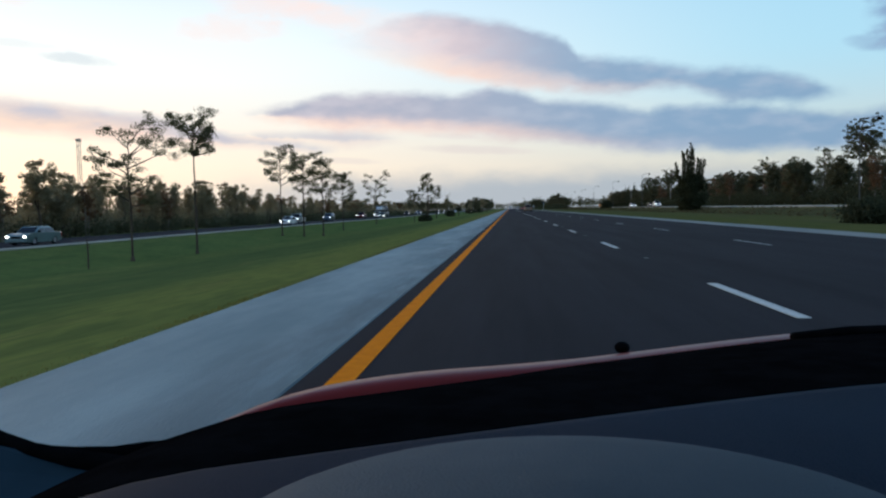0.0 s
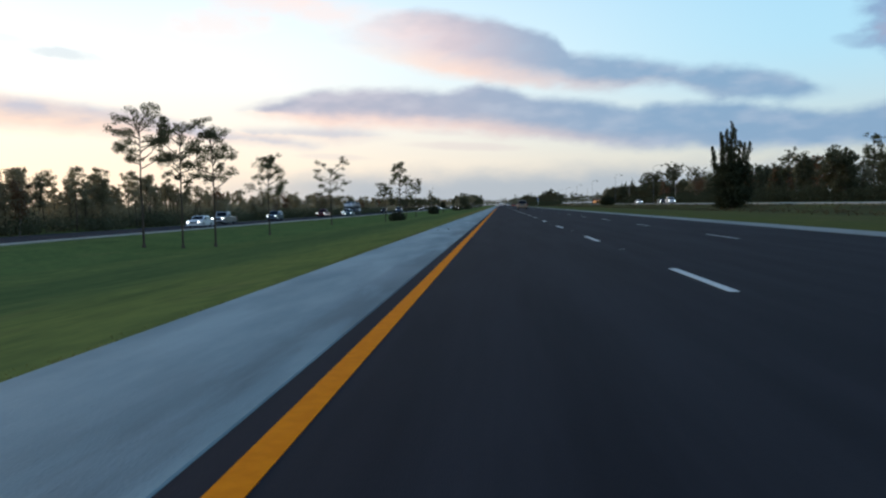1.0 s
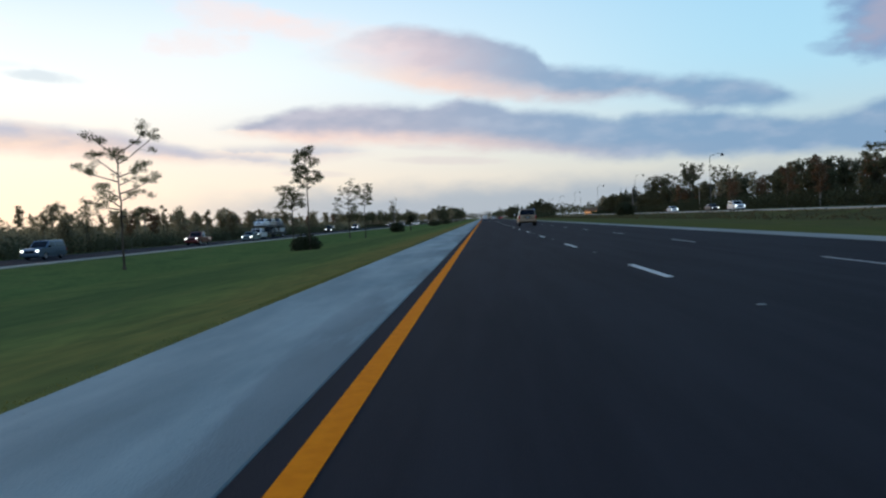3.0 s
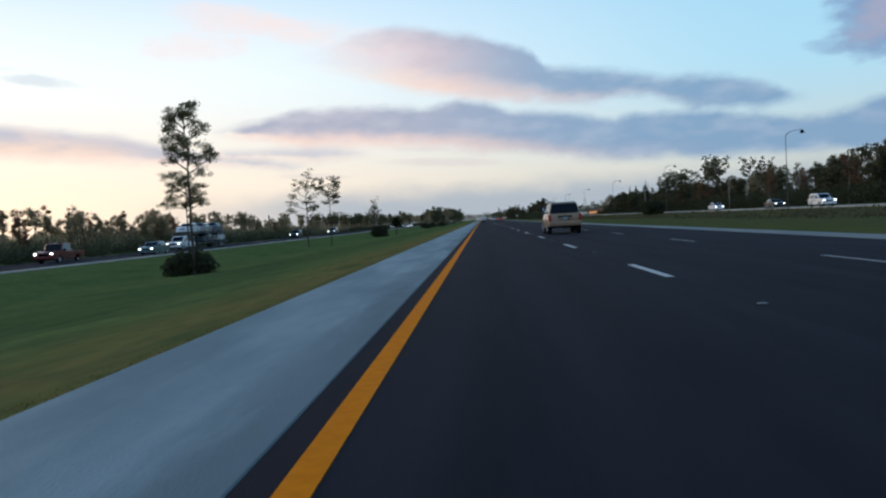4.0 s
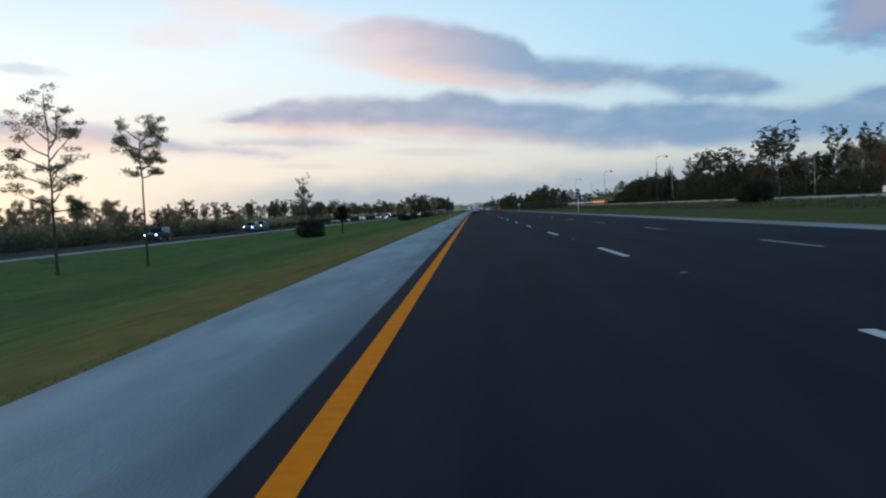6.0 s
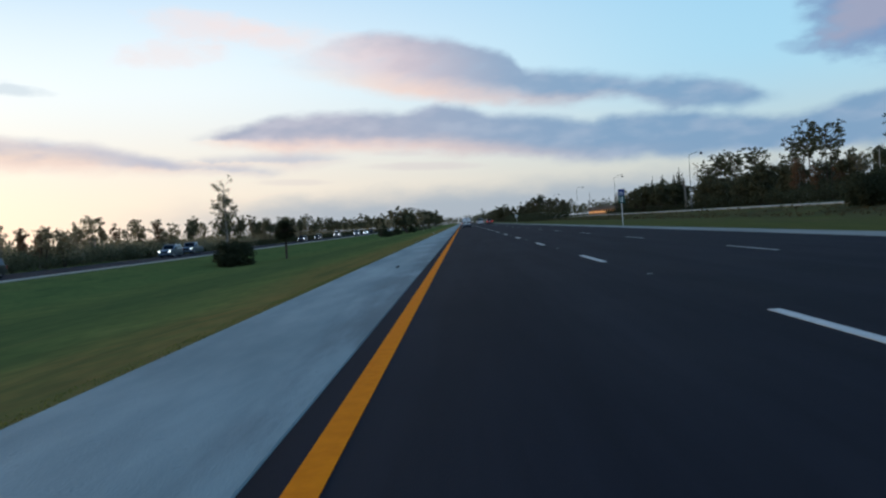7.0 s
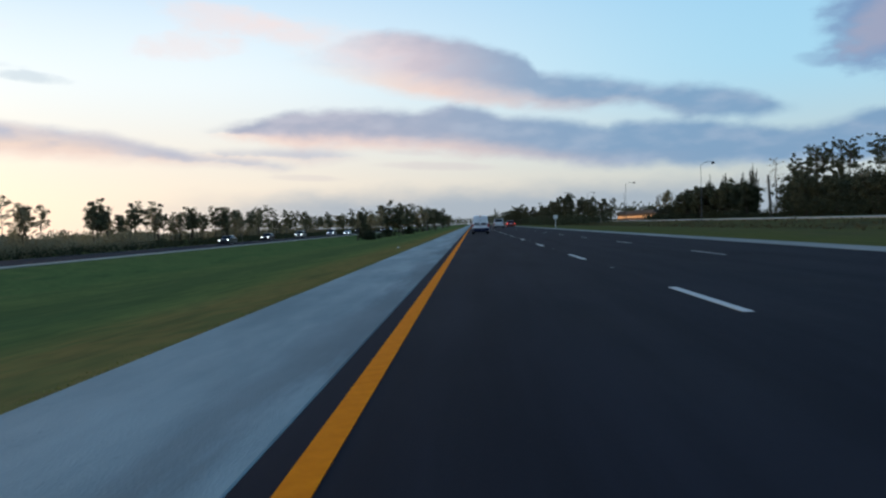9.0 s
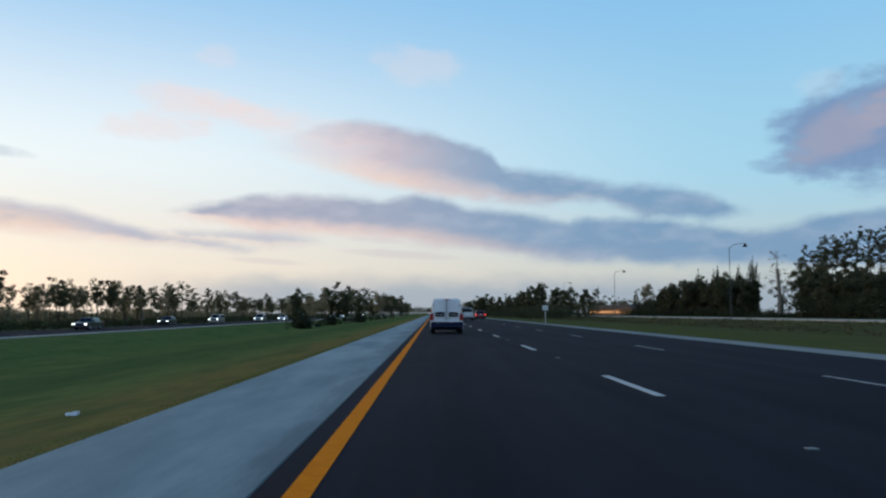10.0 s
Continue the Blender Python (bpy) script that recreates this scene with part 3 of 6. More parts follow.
def frustum(b0, b1, t0, t1, hb, ht, zb, zt, bevel=0.05):
    """A cabin: base from y b0 to b1, top from t0 to t1, half widths hb and ht."""
    bm = bmesh.new()
    v = [bm.verts.new(p) for p in ((-hb, b0, zb), (hb, b0, zb), (hb, b1, zb), (-hb, b1, zb), (-ht, t0, zt), (ht, t0, zt), (ht, t1, zt), (-ht, t1, zt))]
    for f in ((3, 2, 1, 0), (4, 5, 6, 7), (0, 1, 5, 4), (1, 2, 6, 5), (2, 3, 7, 6), (3, 0, 4, 7)):
        bm.faces.new([v[k] for k in f])
    top = [e for e in bm.edges if all(x.co.z > zb + 1e-4 for x in e.verts)] + [e for e in bm.edges if abs(e.verts[0].co.z - e.verts[1].co.z) > 0.1]
    bmesh.ops.bevel(bm, geom=top, offset=bevel, segments=3, profile=0.5, affect="EDGES")
    return bm


def panel(corners, thick=0.012, inset=0.0, bevel=0.012):
    """A thin pane through four corners, with depth along its normal."""
    c = [Vector(p) for p in corners]
    nrm = (c[1] - c[0]).cross(c[3] - c[0]).normalized()
    bm = bmesh.new()
    lo = [bm.verts.new(p - nrm * thick * 0.5) for p in c]
    hi = [bm.verts.new(p + nrm * thick * 0.5) for p in c]
    bm.faces.new(lo[::-1])
    bm.faces.new(hi)
    for i in range(4):
        j = (i + 1) % 4
        bm.faces.new((lo[i], lo[j], hi[j], hi[i]))
    ups = [e for e in bm.edges if (e.verts[0] in lo) != (e.verts[1] in lo)]
    bmesh.ops.bevel(bm, geom=ups, offset=0.05, segments=2, profile=0.5, affect="EDGES")
    return bm


def lathe_x(profile, seg=28):
    """Turns (x, r) points round the x axis."""
    bm = bmesh.new()
    rings = []
    for k in range(seg):
        w = 2 * math.pi * k / seg
        rings.append([bm.verts.new((x, r * math.cos(w), r * math.sin(w))) for x, r in profile])
    for a, b in zip(rings, rings[1:] + rings[:1]):
        for i in range(len(profile) - 1):
            bm.faces.new((a[i], a[i + 1], b[i + 1], b[i]))
    return bm


WHEELS = {}


def wheel(parent, x, y, r, w, side):
    """Tyre with a dished, spoked alloy rim; side is -1 on the left flank, 1 on the right."""
    key = (r, w)
    if key not in WHEELS:
        t = lathe_x([(-w / 2, r * 0.62), (-w / 2, r * 0.9), (-w * 0.4, r), (w * 0.4, r), (w / 2, r * 0.9), (w / 2, r * 0.62), (0, r * 0.6), (-w / 2, r * 0.62)])
        mt = bpy.data.meshes.new("tyre")
        t.to_mesh(mt)
        t.free()
        mt.materials.append(M["tyre"])
        rim = lathe_x([(w * 0.46, r * 0.66), (w * 0.5, r * 0.62), (w * 0.36, r * 0.56), (w * 0.1, r * 0.54), (w * 0.08, r * 0.05), (w * 0.3, r * 0.16), (w * 0.36, r * 0.001)])
        for k in range(5):
            wa = 2 * math.pi * k / 5
            s = box(w * 0.2, w * 0.4, -r * 0.085, r * 0.085, r * 0.1, r * 0.58, bevel=0.012)
            bmesh.ops.rotate(s, verts=s.verts, cent=(0, 0, 0), matrix=Matrix.Rotation(wa, 3, "X"))
            tmp = bpy.data.meshes.new("tmp")
            s.to_mesh(tmp)
            s.free()
            rim.from_mesh(tmp)
            bpy.data.meshes.remove(tmp)
        bmesh.ops.recalc_face_normals(rim, faces=rim.faces)
        mr = bpy.data.meshes.new("rim")
        rim.to_mesh(mr)
        rim.free()
        mr.materials.append(M["alloy"])
        WHEELS[key] = (mt, mr)
    mt, mr = WHEELS[key]
    ty = part("wheel", mt, None, parent)
    ty.matrix_basis = pose(x, y, r) if side > 0 else pose(x, y, r, 0, 0, 180)
    part("rim", mr, None, ty)
    return ty


def arch(yc, r, z0, n=7):
    """Points over a wheel arch, front to back, for the underside of a profile."""
    a0 = math.asin(min(0.95, max(-0.95, (z0 - r * 0.92) / (r * 1.13))))
    return [(yc + r * 1.13 * math.cos(a0 + (math.pi - 2 * a0) * k / n), r * 0.92 + r * 1.13 * math.sin(a0 + (math.pi - 2 * a0) * k / n)) for k in range(n + 1)]


def vehicle(name, label, category, m, col, L, W, belt, hood, H, nose, cab, wb, r=0.33, clear=0.22, lit="head", cargo=None, dark_rear=False, group="", rear_glass=True):
    """A road vehicle with its rear bumper at y = 0 and its nose at y = L.
    cab: (base rear, base front, roof rear, roof front); nose: how far the bonnet slopes."""
    e = thing(name, label, category, m, group)
    yr, yf = wb
    hw = W / 2
    under = arch(yf, r, clear) + arch(yr, r, clear)
    rear_top = belt if cargo is None else cargo
    prof = [(L - 0.06, clear + 0.05), *under, (0.06, clear + 0.08), (0.0, clear + 0.30), (0.03, rear_top - 0.10), (0.08, rear_top),
            (cab[0], belt), (cab[1], belt), (cab[1] + (L - cab[1]) * 0.5, hood + 0.03), (L - nose, hood - 0.02), (L - 0.05, hood - 0.16), (L, clear + 0.32)]
    part("body", prism(prof, hw, 0.09, 0.05), col, e, smooth=False)
    tw = hw - 0.17
    part("cabin", frustum(cab[0], cab[1], cab[2], cab[3], hw - 0.05, tw, belt - 0.02, H, 0.06), col, e)
    f = lambda k, y0, y1: y0 + (y1 - y0) * k
    zb, zt = belt + 0.03, H - 0.13
    kt = (zt - belt) / (H - belt)

    def side_x(z):
        k = (z - belt) / (H - belt)
        return hw - 0.05 + (tw - hw + 0.05) * k + 0.004
    mid = (cab[0] + cab[1]) * 0.5 + 0.1
    spans = [(cab[0] + 0.14, mid - 0.06), (mid + 0.06, cab[1] - 0.16)]
    for sgn in (-1, 1):
        for k, (ya, yb) in enumerate(spans):
            ta = max(ya, cab[2] + 0.16) if k == 0 else ya
            tb = min(yb, cab[3] - 0.06) if k == 1 else yb
            part("side_window", panel([(sgn * side_x(zb), ya, zb), (sgn * side_x(zb), yb, zb), (sgn * side_x(zt), tb, zt), (sgn * side_x(zt), ta, zt)]), M["clear"], e)
    part("windscreen", panel([(-hw + 0.2, f(0.08, cab[1], cab[3]) + 0.012, belt + 0.06), (hw - 0.2, f(0.08, cab[1], cab[3]) + 0.012, belt + 0.06),
                              (tw - 0.1, f(0.88, cab[1], cab[3]) + 0.012, f(0.88, belt, H)), (-tw + 0.1, f(0.88, cab[1], cab[3]) + 0.012, f(0.88, belt, H))]), M["glass"], e)
    if rear_glass:
        part("rear_window", panel([(-hw + 0.17, f(0.10, cab[0], cab[2]) - 0.012, f(0.10, belt, H)), (hw - 0.17, f(0.10, cab[0], cab[2]) - 0.012, f(0.10, belt, H)),
                               (tw - 0.09, f(0.86, cab[0], cab[2]) - 0.012, f(0.86, belt, H)), (-tw + 0.09, f(0.86, cab[0], cab[2]) - 0.012, f(0.86, belt, H))]), M["glass"], e)
    part("rear_bumper", box(-hw + 0.03, hw - 0.03, -0.07, 0.10, clear + 0.08, clear + 0.36, 0.04, 2), M["grey_clad"] if dark_rear else col, e)
    part("front_bumper", box(-hw + 0.03, hw - 0.03, L - 0.10, L + 0.06, clear + 0.04, clear + 0.32, 0.04, 2), M["grey_clad"] if dark_rear else col, e)
    part("grille", box(-hw + 0.5, hw - 0.5, L - 0.06, L + 0.012, clear + 0.34, hood - 0.2, 0.015), M["black"], e)
    part("number_plate", box(-0.16, 0.16, -0.02, 0.012 if not dark_rear else 0.0, clear + 0.5, clear + 0.66, 0.006), M["plate"], e)
    for sgn in (-1, 1):
        xa, xb = sorted((sgn * (hw - 0.31), sgn * (hw - 0.07)))
        part("headlight", box(xa, xb, L - 0.14, L + 0.015, hood - 0.28, hood - 0.15, 0.03, 2), M["lamp_on"] if lit == "head" else M["chrome"], e)
        xa, xb = sorted((sgn * (hw - 0.17), sgn * (hw + 0.006)))
        part("tail_light", box(xa, xb, -0.03, 0.12, rear_top - 0.38, rear_top - 0.04, 0.025, 2), M["tail_on"] if lit == "tail" else M["tail"], e)
        xa, xb = sorted((sgn * (hw - 0.02), sgn * (hw + 0.19)))
        part("wing_mirror", box(xa, xb, cab[1] - 0.34, cab[1] - 0.20, belt + 0.02, belt + 0.19, 0.03, 2), M["black"], e)
        for y in wb:
            wheel(e, sgn * (hw - 0.13), y, r, 0.22, sgn)
    part("underbody", box(-hw + 0.2, hw - 0.2, 0.2, L - 0.2, clear - 0.04, clear + 0.16, 0.03), M["black"], e)
    return e


TAN = paint("tan_metallic_paint", (0.285, 0.190, 0.112), 0.25, 0.42)
WHITE = paint("white_paint", (0.80, 0.81, 0.82), 0.0, 0.35)
SILVER = paint("silver_paint", (0.42, 0.43, 0.44), 0.6, 0.3)
BLUE = paint("blue_grey_paint", (0.08, 0.13, 0.19), 0.4, 0.3)
TEAL = paint("teal_grey_paint", (0.12, 0.19, 0.20), 0.4, 0.3)
MAROON = paint("dark_red_paint", (0.14, 0.02, 0.02), 0.3, 0.3)
DARK = paint("charcoal_paint", (0.035, 0.037, 0.042), 0.4, 0.3)
BEIGE = paint("pale_beige_paint", (0.45, 0.42, 0.36), 0.3, 0.35)

# tan two-door off-roader in the middle lane
def smooth_by_angle(bm, limit=0.6):
    bmesh.ops.recalc_face_normals(bm, faces=bm.faces)
    for f in bm.faces:
        f.smooth = True
    for e in bm.edges:
        if len(e.link_faces) == 2 and e.calc_face_angle(0) > limit:
            e.smooth = False
    return bm


def curve_at(table, y):
    """A smooth value through (y, value) pairs."""
    for (ya, va), (yb, vb) in zip(table, table[1:]):
        if y <= yb:
            k = max(0.0, (y - ya) / (yb - ya))
            return va + (vb - va) * k * k * (3 - 2 * k)
    return table[-1][1]


def loft(stations):
    """A closed skin through mirrored half sections [(x, z), ...] at each y."""
    bm = bmesh.new()
    rings = []
    for y, half in stations:
        pts = [(-x, z) for x, z in half] + [(x, z) for x, z in half[::-1]]
        rings.append([bm.verts.new((x, y, z)) for x, z in pts])
    n = len(rings[0])
    for a, b in zip(rings, rings[1:]):
        for i in range(n):
            bm.faces.new((a[i], a[(i + 1) % n], b[(i + 1) % n], b[i]))
    bm.faces.new(rings[0])
    bm.faces.new(rings[-1][::-1])
    return smooth_by_angle(bm)


SUV_AXLES, SUV_R, SUV_CLEAR = (0.95, 3.58), 0.385, 0.34
SUV_TOP = [(0.0, 0.98), (0.05, 1.10), (3.0, 1.12), (3.25, 1.125), (3.9, 1.09), (4.25, 1.02), (4.46, 0.88), (4.58, 0.62)]
SUV_HALF = [(0.0, 0.85), (0.12, 0.895), (0.9, 0.905), (3.6, 0.905), (4.15, 0.885), (4.45, 0.82), (4.58, 0.72)]
SUV_LOW = [(0.0, 0.52), (0.10, 0.47), (0.55, 0.42), (1.4, SUV_CLEAR), (4.1, SUV_CLEAR), (4.45, 0.42), (4.58, 0.50)]


def suv_low(y):
    z = curve_at(SUV_LOW, y)
    for yc in SUV_AXLES:
        d = SUV_R * 1.17
        if abs(y - yc) < d:
            z = max(z, SUV_R * 0.98 + math.sqrt(d * d - (y - yc) ** 2))
    return z


suv = thing("sport_utility_vehicle", "tan metallic two-door off-road car with dark tinted rear window", "car", pose(5.31, 183.9, 0))
stations = []
for k in range(116):
    y = 4.58 * k / 115
    top, half, low = curve_at(SUV_TOP, y), curve_at(SUV_HALF, y), suv_low(y)
    swell = 0.0
    for yc in SUV_AXLES:
        swell = max(swell, 0.028 * math.exp(-((y - yc) / 0.42) ** 4))
    zs = [low, low + (0.60 - low) * 0.5 if low < 0.6 else low + 0.01, max(0.66, low + 0.02), max(0.80, low + 0.03), max(0.90, low + 0.04), top - 0.10, top - 0.03, top, top + 0.012]
    for q in range(1, 9):
        zs[q] = max(zs[q], zs[q - 1] + 0.002)
    xs = [half - 0.035 + swell, half - 0.008 + swell, half + swell, half + swell * 0.9, half - 0.012 + swell * 0.5, half - 0.045, half - 0.075, half - 0.14, half * 0.45]
    stations.append((y, list(zip(xs, zs))))
part("body", loft(stations), TAN, suv)
cabin = []
for k in range(15):
    v = k / 14
    z = 1.085 + (1.745 - 1.085) * v
    edge = max(0.0, (v - 0.84) / 0.16)
    inset = 0.085 * (1 - math.sqrt(max(0.0, 1 - edge * edge)))
    cabin.append((z, 0.852 - 0.165 * v - inset, 0.03 + 0.36 * v + inset, 3.12 - 0.80 * v - 0.05 * v * v - inset * 1.6))
bm = bmesh.new()
rings = []
for z, hx, ya, yb in cabin:
    c = 0.09
    ring = []
    for cx, cy, a0 in ((hx - c, yb - c, 0), (-hx + c, yb - c, 90), (-hx + c, ya + c, 180), (hx - c, ya + c, 270)):
        for q in range(4):
            w = radians(a0 + 30 * q)
            ring.append(bm.verts.new((cx + c * math.cos(w), cy + c * math.sin(w), z)))
    rings.append(ring)
for a, b in zip(rings, rings[1:]):
    for i in range(16):
        bm.faces.new((a[i], a[(i + 1) % 16], b[(i + 1) % 16], b[i]))
bm.faces.new(rings[0][::-1])
bm.faces.new(rings[-1])
part("cabin", smooth_by_angle(bm, 0.9), TAN, suv)


def suv_side(z):
    return 0.852 - 0.165 * (z - 1.085) / 0.66 + 0.005


def suv_tail(z):
    return 0.03 + 0.36 * (z - 1.085) / 0.66 - 0.008


def suv_front(z):
    v = (z - 1.085) / 0.66
    return 3.12 - 0.80 * v - 0.05 * v * v + 0.008


for sgn in (-1, 1):
    zb, zt = 1.15, 1.665
    for ya, yb, ta, tb in ((0.40, 1.40, 0.52, 1.40), (1.56, 2.86, 1.56, 2.40)):
        part("side_window", panel([(sgn * suv_side(zb), ya, zb), (sgn * suv_side(zb), yb, zb), (sgn * suv_side(zt), tb, zt), (sgn * suv_side(zt), ta, zt)]), M["painted_sky_glass"], suv, "side window with the evening sky's blue reflection painted in")
    part("roof_rail", box(sgn * 0.60 - 0.014, sgn * 0.60 + 0.014, 0.75, 2.10, 1.765, 1.785, 0.009), TAN, suv)
    for y in (0.80, 1.42, 2.04):
        part("rail_foot", box(sgn * 0.60 - 0.022, sgn * 0.60 + 0.022, y - 0.07, y + 0.07, 1.715, 1.772, 0.014), M["black"], suv)
    xa, xb = sorted((sgn * 0.86, sgn * 0.916))
    part("door_handle", box(xa, xb, 1.70, 1.80, 0.955, 1.005, 0.008), M["black"], suv)
    part("side_moulding", box(xa, xb, 1.46, 3.06, 0.742, 0.772, 0.008), TAN, suv)
    part("rocker_step", box(xa, xb, 1.44, 3.08, 0.33, 0.43, 0.025, 2), M["grey_clad"], suv)
    for y in (1.50, 3.02):
        part("door_seam", box(sgn * 0.897 - 0.011, sgn * 0.897 + 0.011, y - 0.005, y + 0.005, 0.46, 0.90), M["black"], suv)
    part("fuel_flap" if sgn < 0 else "rear_quarter_badge", box(sgn * 0.868 - 0.012, sgn * 0.868 + 0.012, 0.50, 0.62, 0.93, 1.01, 0.006), TAN, suv)
    xa, xb = sorted((sgn * 0.74, sgn * 0.895))
    tl = part("tail_light", box(xa, xb, -0.035, 0.16, 0.72, 1.07, 0.035, 3), M["tail"], suv, "tall red tail lamp")
    xa, xb = sorted((sgn * 0.76, sgn * 0.88))
    for z in (0.83, 0.95):
        part("lens_rib", box(xa, xb, -0.041, -0.02, z - 0.006, z + 0.006, 0.003), M["black"], tl)
    xa, xb = sorted((sgn * 0.86, sgn * 1.07))
    mirror = part("wing_mirror", box(xa, xb, 2.66, 2.80, 1.13, 1.30, 0.04, 3), M["black"], suv)
    part("mirror_glass", box(sgn * 0.97 - 0.075, sgn * 0.97 + 0.075, 2.648, 2.662, 1.15, 1.28, 0.004), M["clear"], mirror)
    xa, xb = sorted((sgn * 0.52, sgn * 0.80))
    part("headlight", box(xa, xb, 4.38, 4.545, 0.72, 0.87, 0.04, 3), M["chrome"], suv)
    for y in SUV_AXLES:
        wheel(suv, sgn * 0.80, y, SUV_R, 0.25, sgn)
        bm = lathe_x([(0.0, 0.440), (0.030, 0.446), (0.042, 0.475), (0.028, 0.510), (-0.01, 0.520)], 48)
        bmesh.ops.delete(bm, geom=[v for v in bm.verts if v.co.z < 0.03], context="VERTS")
        o = part("arch_flare", bm, TAN, suv, smooth=True)
        o.matrix_basis = pose(sgn * 0.885, y, 0.382, 0, 0, 0 if sgn > 0 else 180)
part("wheel_well", box(-0.66, 0.66, 0.30, 4.25, 0.36, 0.86, 0.05), M["black"], suv)
part("rear_window", panel([(-suv_side(1.13) + 0.055, suv_tail(1.13), 1.13), (suv_side(1.13) - 0.055, suv_tail(1.13), 1.13), (suv_side(1.65) - 0.06, suv_tail(1.65), 1.65), (-suv_side(1.65) + 0.06, suv_tail(1.65), 1.65)]), M["glass"], suv, "dark navy tinted rear window")
part("windscreen", panel([(-0.74, suv_front(1.15), 1.15), (0.74, suv_front(1.15), 1.15), (0.64, suv_front(1.66), 1.66), (-0.64, suv_front(1.66), 1.66)]), M["glass"], suv)
part("rear_bumper", box(-0.87, 0.87, -0.10, 0.20, 0.43, 0.68, 0.06, 3), TAN, suv)
part("bumper_valance", box(-0.78, 0.78, -0.05, 0.20, 0.34, 0.44, 0.03, 2), M["black"], suv)
part("front_bumper", box(-0.78, 0.78, 4.44, 4.66, 0.42, 0.64, 0.06, 3), M["grey_clad"], suv)
niche = part("plate_niche", box(-0.40, 0.40, -0.012, 0.06, 0.74, 1.00, 0.03, 2), M["glass"], suv, "dark recessed number plate panel")
part("number_plate", box(-0.16, 0.16, -0.022, -0.01, 0.77, 0.91, 0.004), M["plate_dim"], niche)
for sgn in (-1, 1):
    part("reflector", box(sgn * 0.29 - 0.09, sgn * 0.29 + 0.09, -0.020, -0.008, 0.765, 0.90, 0.01), TAN, niche)
part("tailgate_badge", box(-0.03, 0.03, -0.02, 0.05, 1.045, 1.08, 0.01), M["black"], suv)
part("rear_wiper", box(-0.02, 0.34, 0.055, 0.072, 1.185, 1.20, 0.004), M["black"], suv)
part("hitch", box(-0.10, 0.10, -0.08, 0.10, 0.30, 0.37, 0.02), M["black"], suv)
_s = Soup()
_s.tube([(0.35, 0.75, 1.72), (0.35, 0.72, 1.86), (0.35, 0.68, 2.02)], [0.012, 0.006, 0.004], 6)
part("aerial", _s.mesh("aerial", M["black"]), None, suv)

# white panel van in the inner lane
van = vehicle("panel_van", "white high-roofed panel van with dark bumper on the road", "van", pose(1.46, 390.4, 0),
              WHITE, 4.6, 1.66, 1.06, 1.06, 1.76, 0.3, (0.02, 3.45, 0.10, 2.75), (0.85, 3.6), r=0.33, clear=0.24, lit="none", dark_rear=True, rear_glass=False)
part("door_seam", box(-0.008, 0.008, -0.035, 0.06, 0.66, 1.68, 0.002), M["grey_clad"], van)
for sgn in (-1, 1):
    xa, xb = sorted((sgn * 0.10, sgn * 0.58))
    glass = part("rear_door_glass", box(xa, xb, -0.035, 0.02, 0.86, 1.09, 0.03, 2), M["glass"], van)
    part("glass_bar", box(xa + 0.05, xb - 0.05, -0.045, -0.033, 0.965, 0.985, 0.003), M["plate"], glass)
    xa, xb = sorted((sgn * 0.75, sgn * 0.82))
    part("corner_lamp", box(xa, xb, -0.03, 0.06, 1.10, 1.20, 0.012), M["amber"], van)
    part("door_hinge", box(sgn * 0.68 - 0.03, sgn * 0.68 + 0.03, -0.02, 0.03, 1.40, 1.46, 0.01), M["grey_clad"], van)
part("rear_bumper_step", box(-0.81, 0.81, -0.12, 0.02, 0.32, 0.60, 0.03, 2), M["navy"], van, "dark blue bumper step")
part("roof_rib", box(-0.5, 0.5, 0.4, 2.6, 1.755, 1.78, 0.01), WHITE, van)
part("roof_lamp", box(-0.14, 0.14, 0.06, 0.14, 1.70, 1.75, 0.012), M["tail"], van)

# traffic further ahead
vehicle("pickup_truck", "silver pickup truck driving in the middle lane", "pickup", pose(5.6, 461, 0), SILVER, 5.4, 1.9, 1.10, 1.08, 1.80, 0.2,
        (2.1, 3.9, 2.2, 3.45), (1.15, 4.4), r=0.37, clear=0.33, lit="none", cargo=1.05)
vehicle("sedan", "dark red saloon car with lit tail lights", "car", pose(9.0, 486, 0), MAROON, 4.7, 1.78, 0.95, 0.90, 1.44, 0.25,
        (0.75, 3.45, 1.35, 2.75), (0.95, 3.7), r=0.32, clear=0.2, lit="tail")

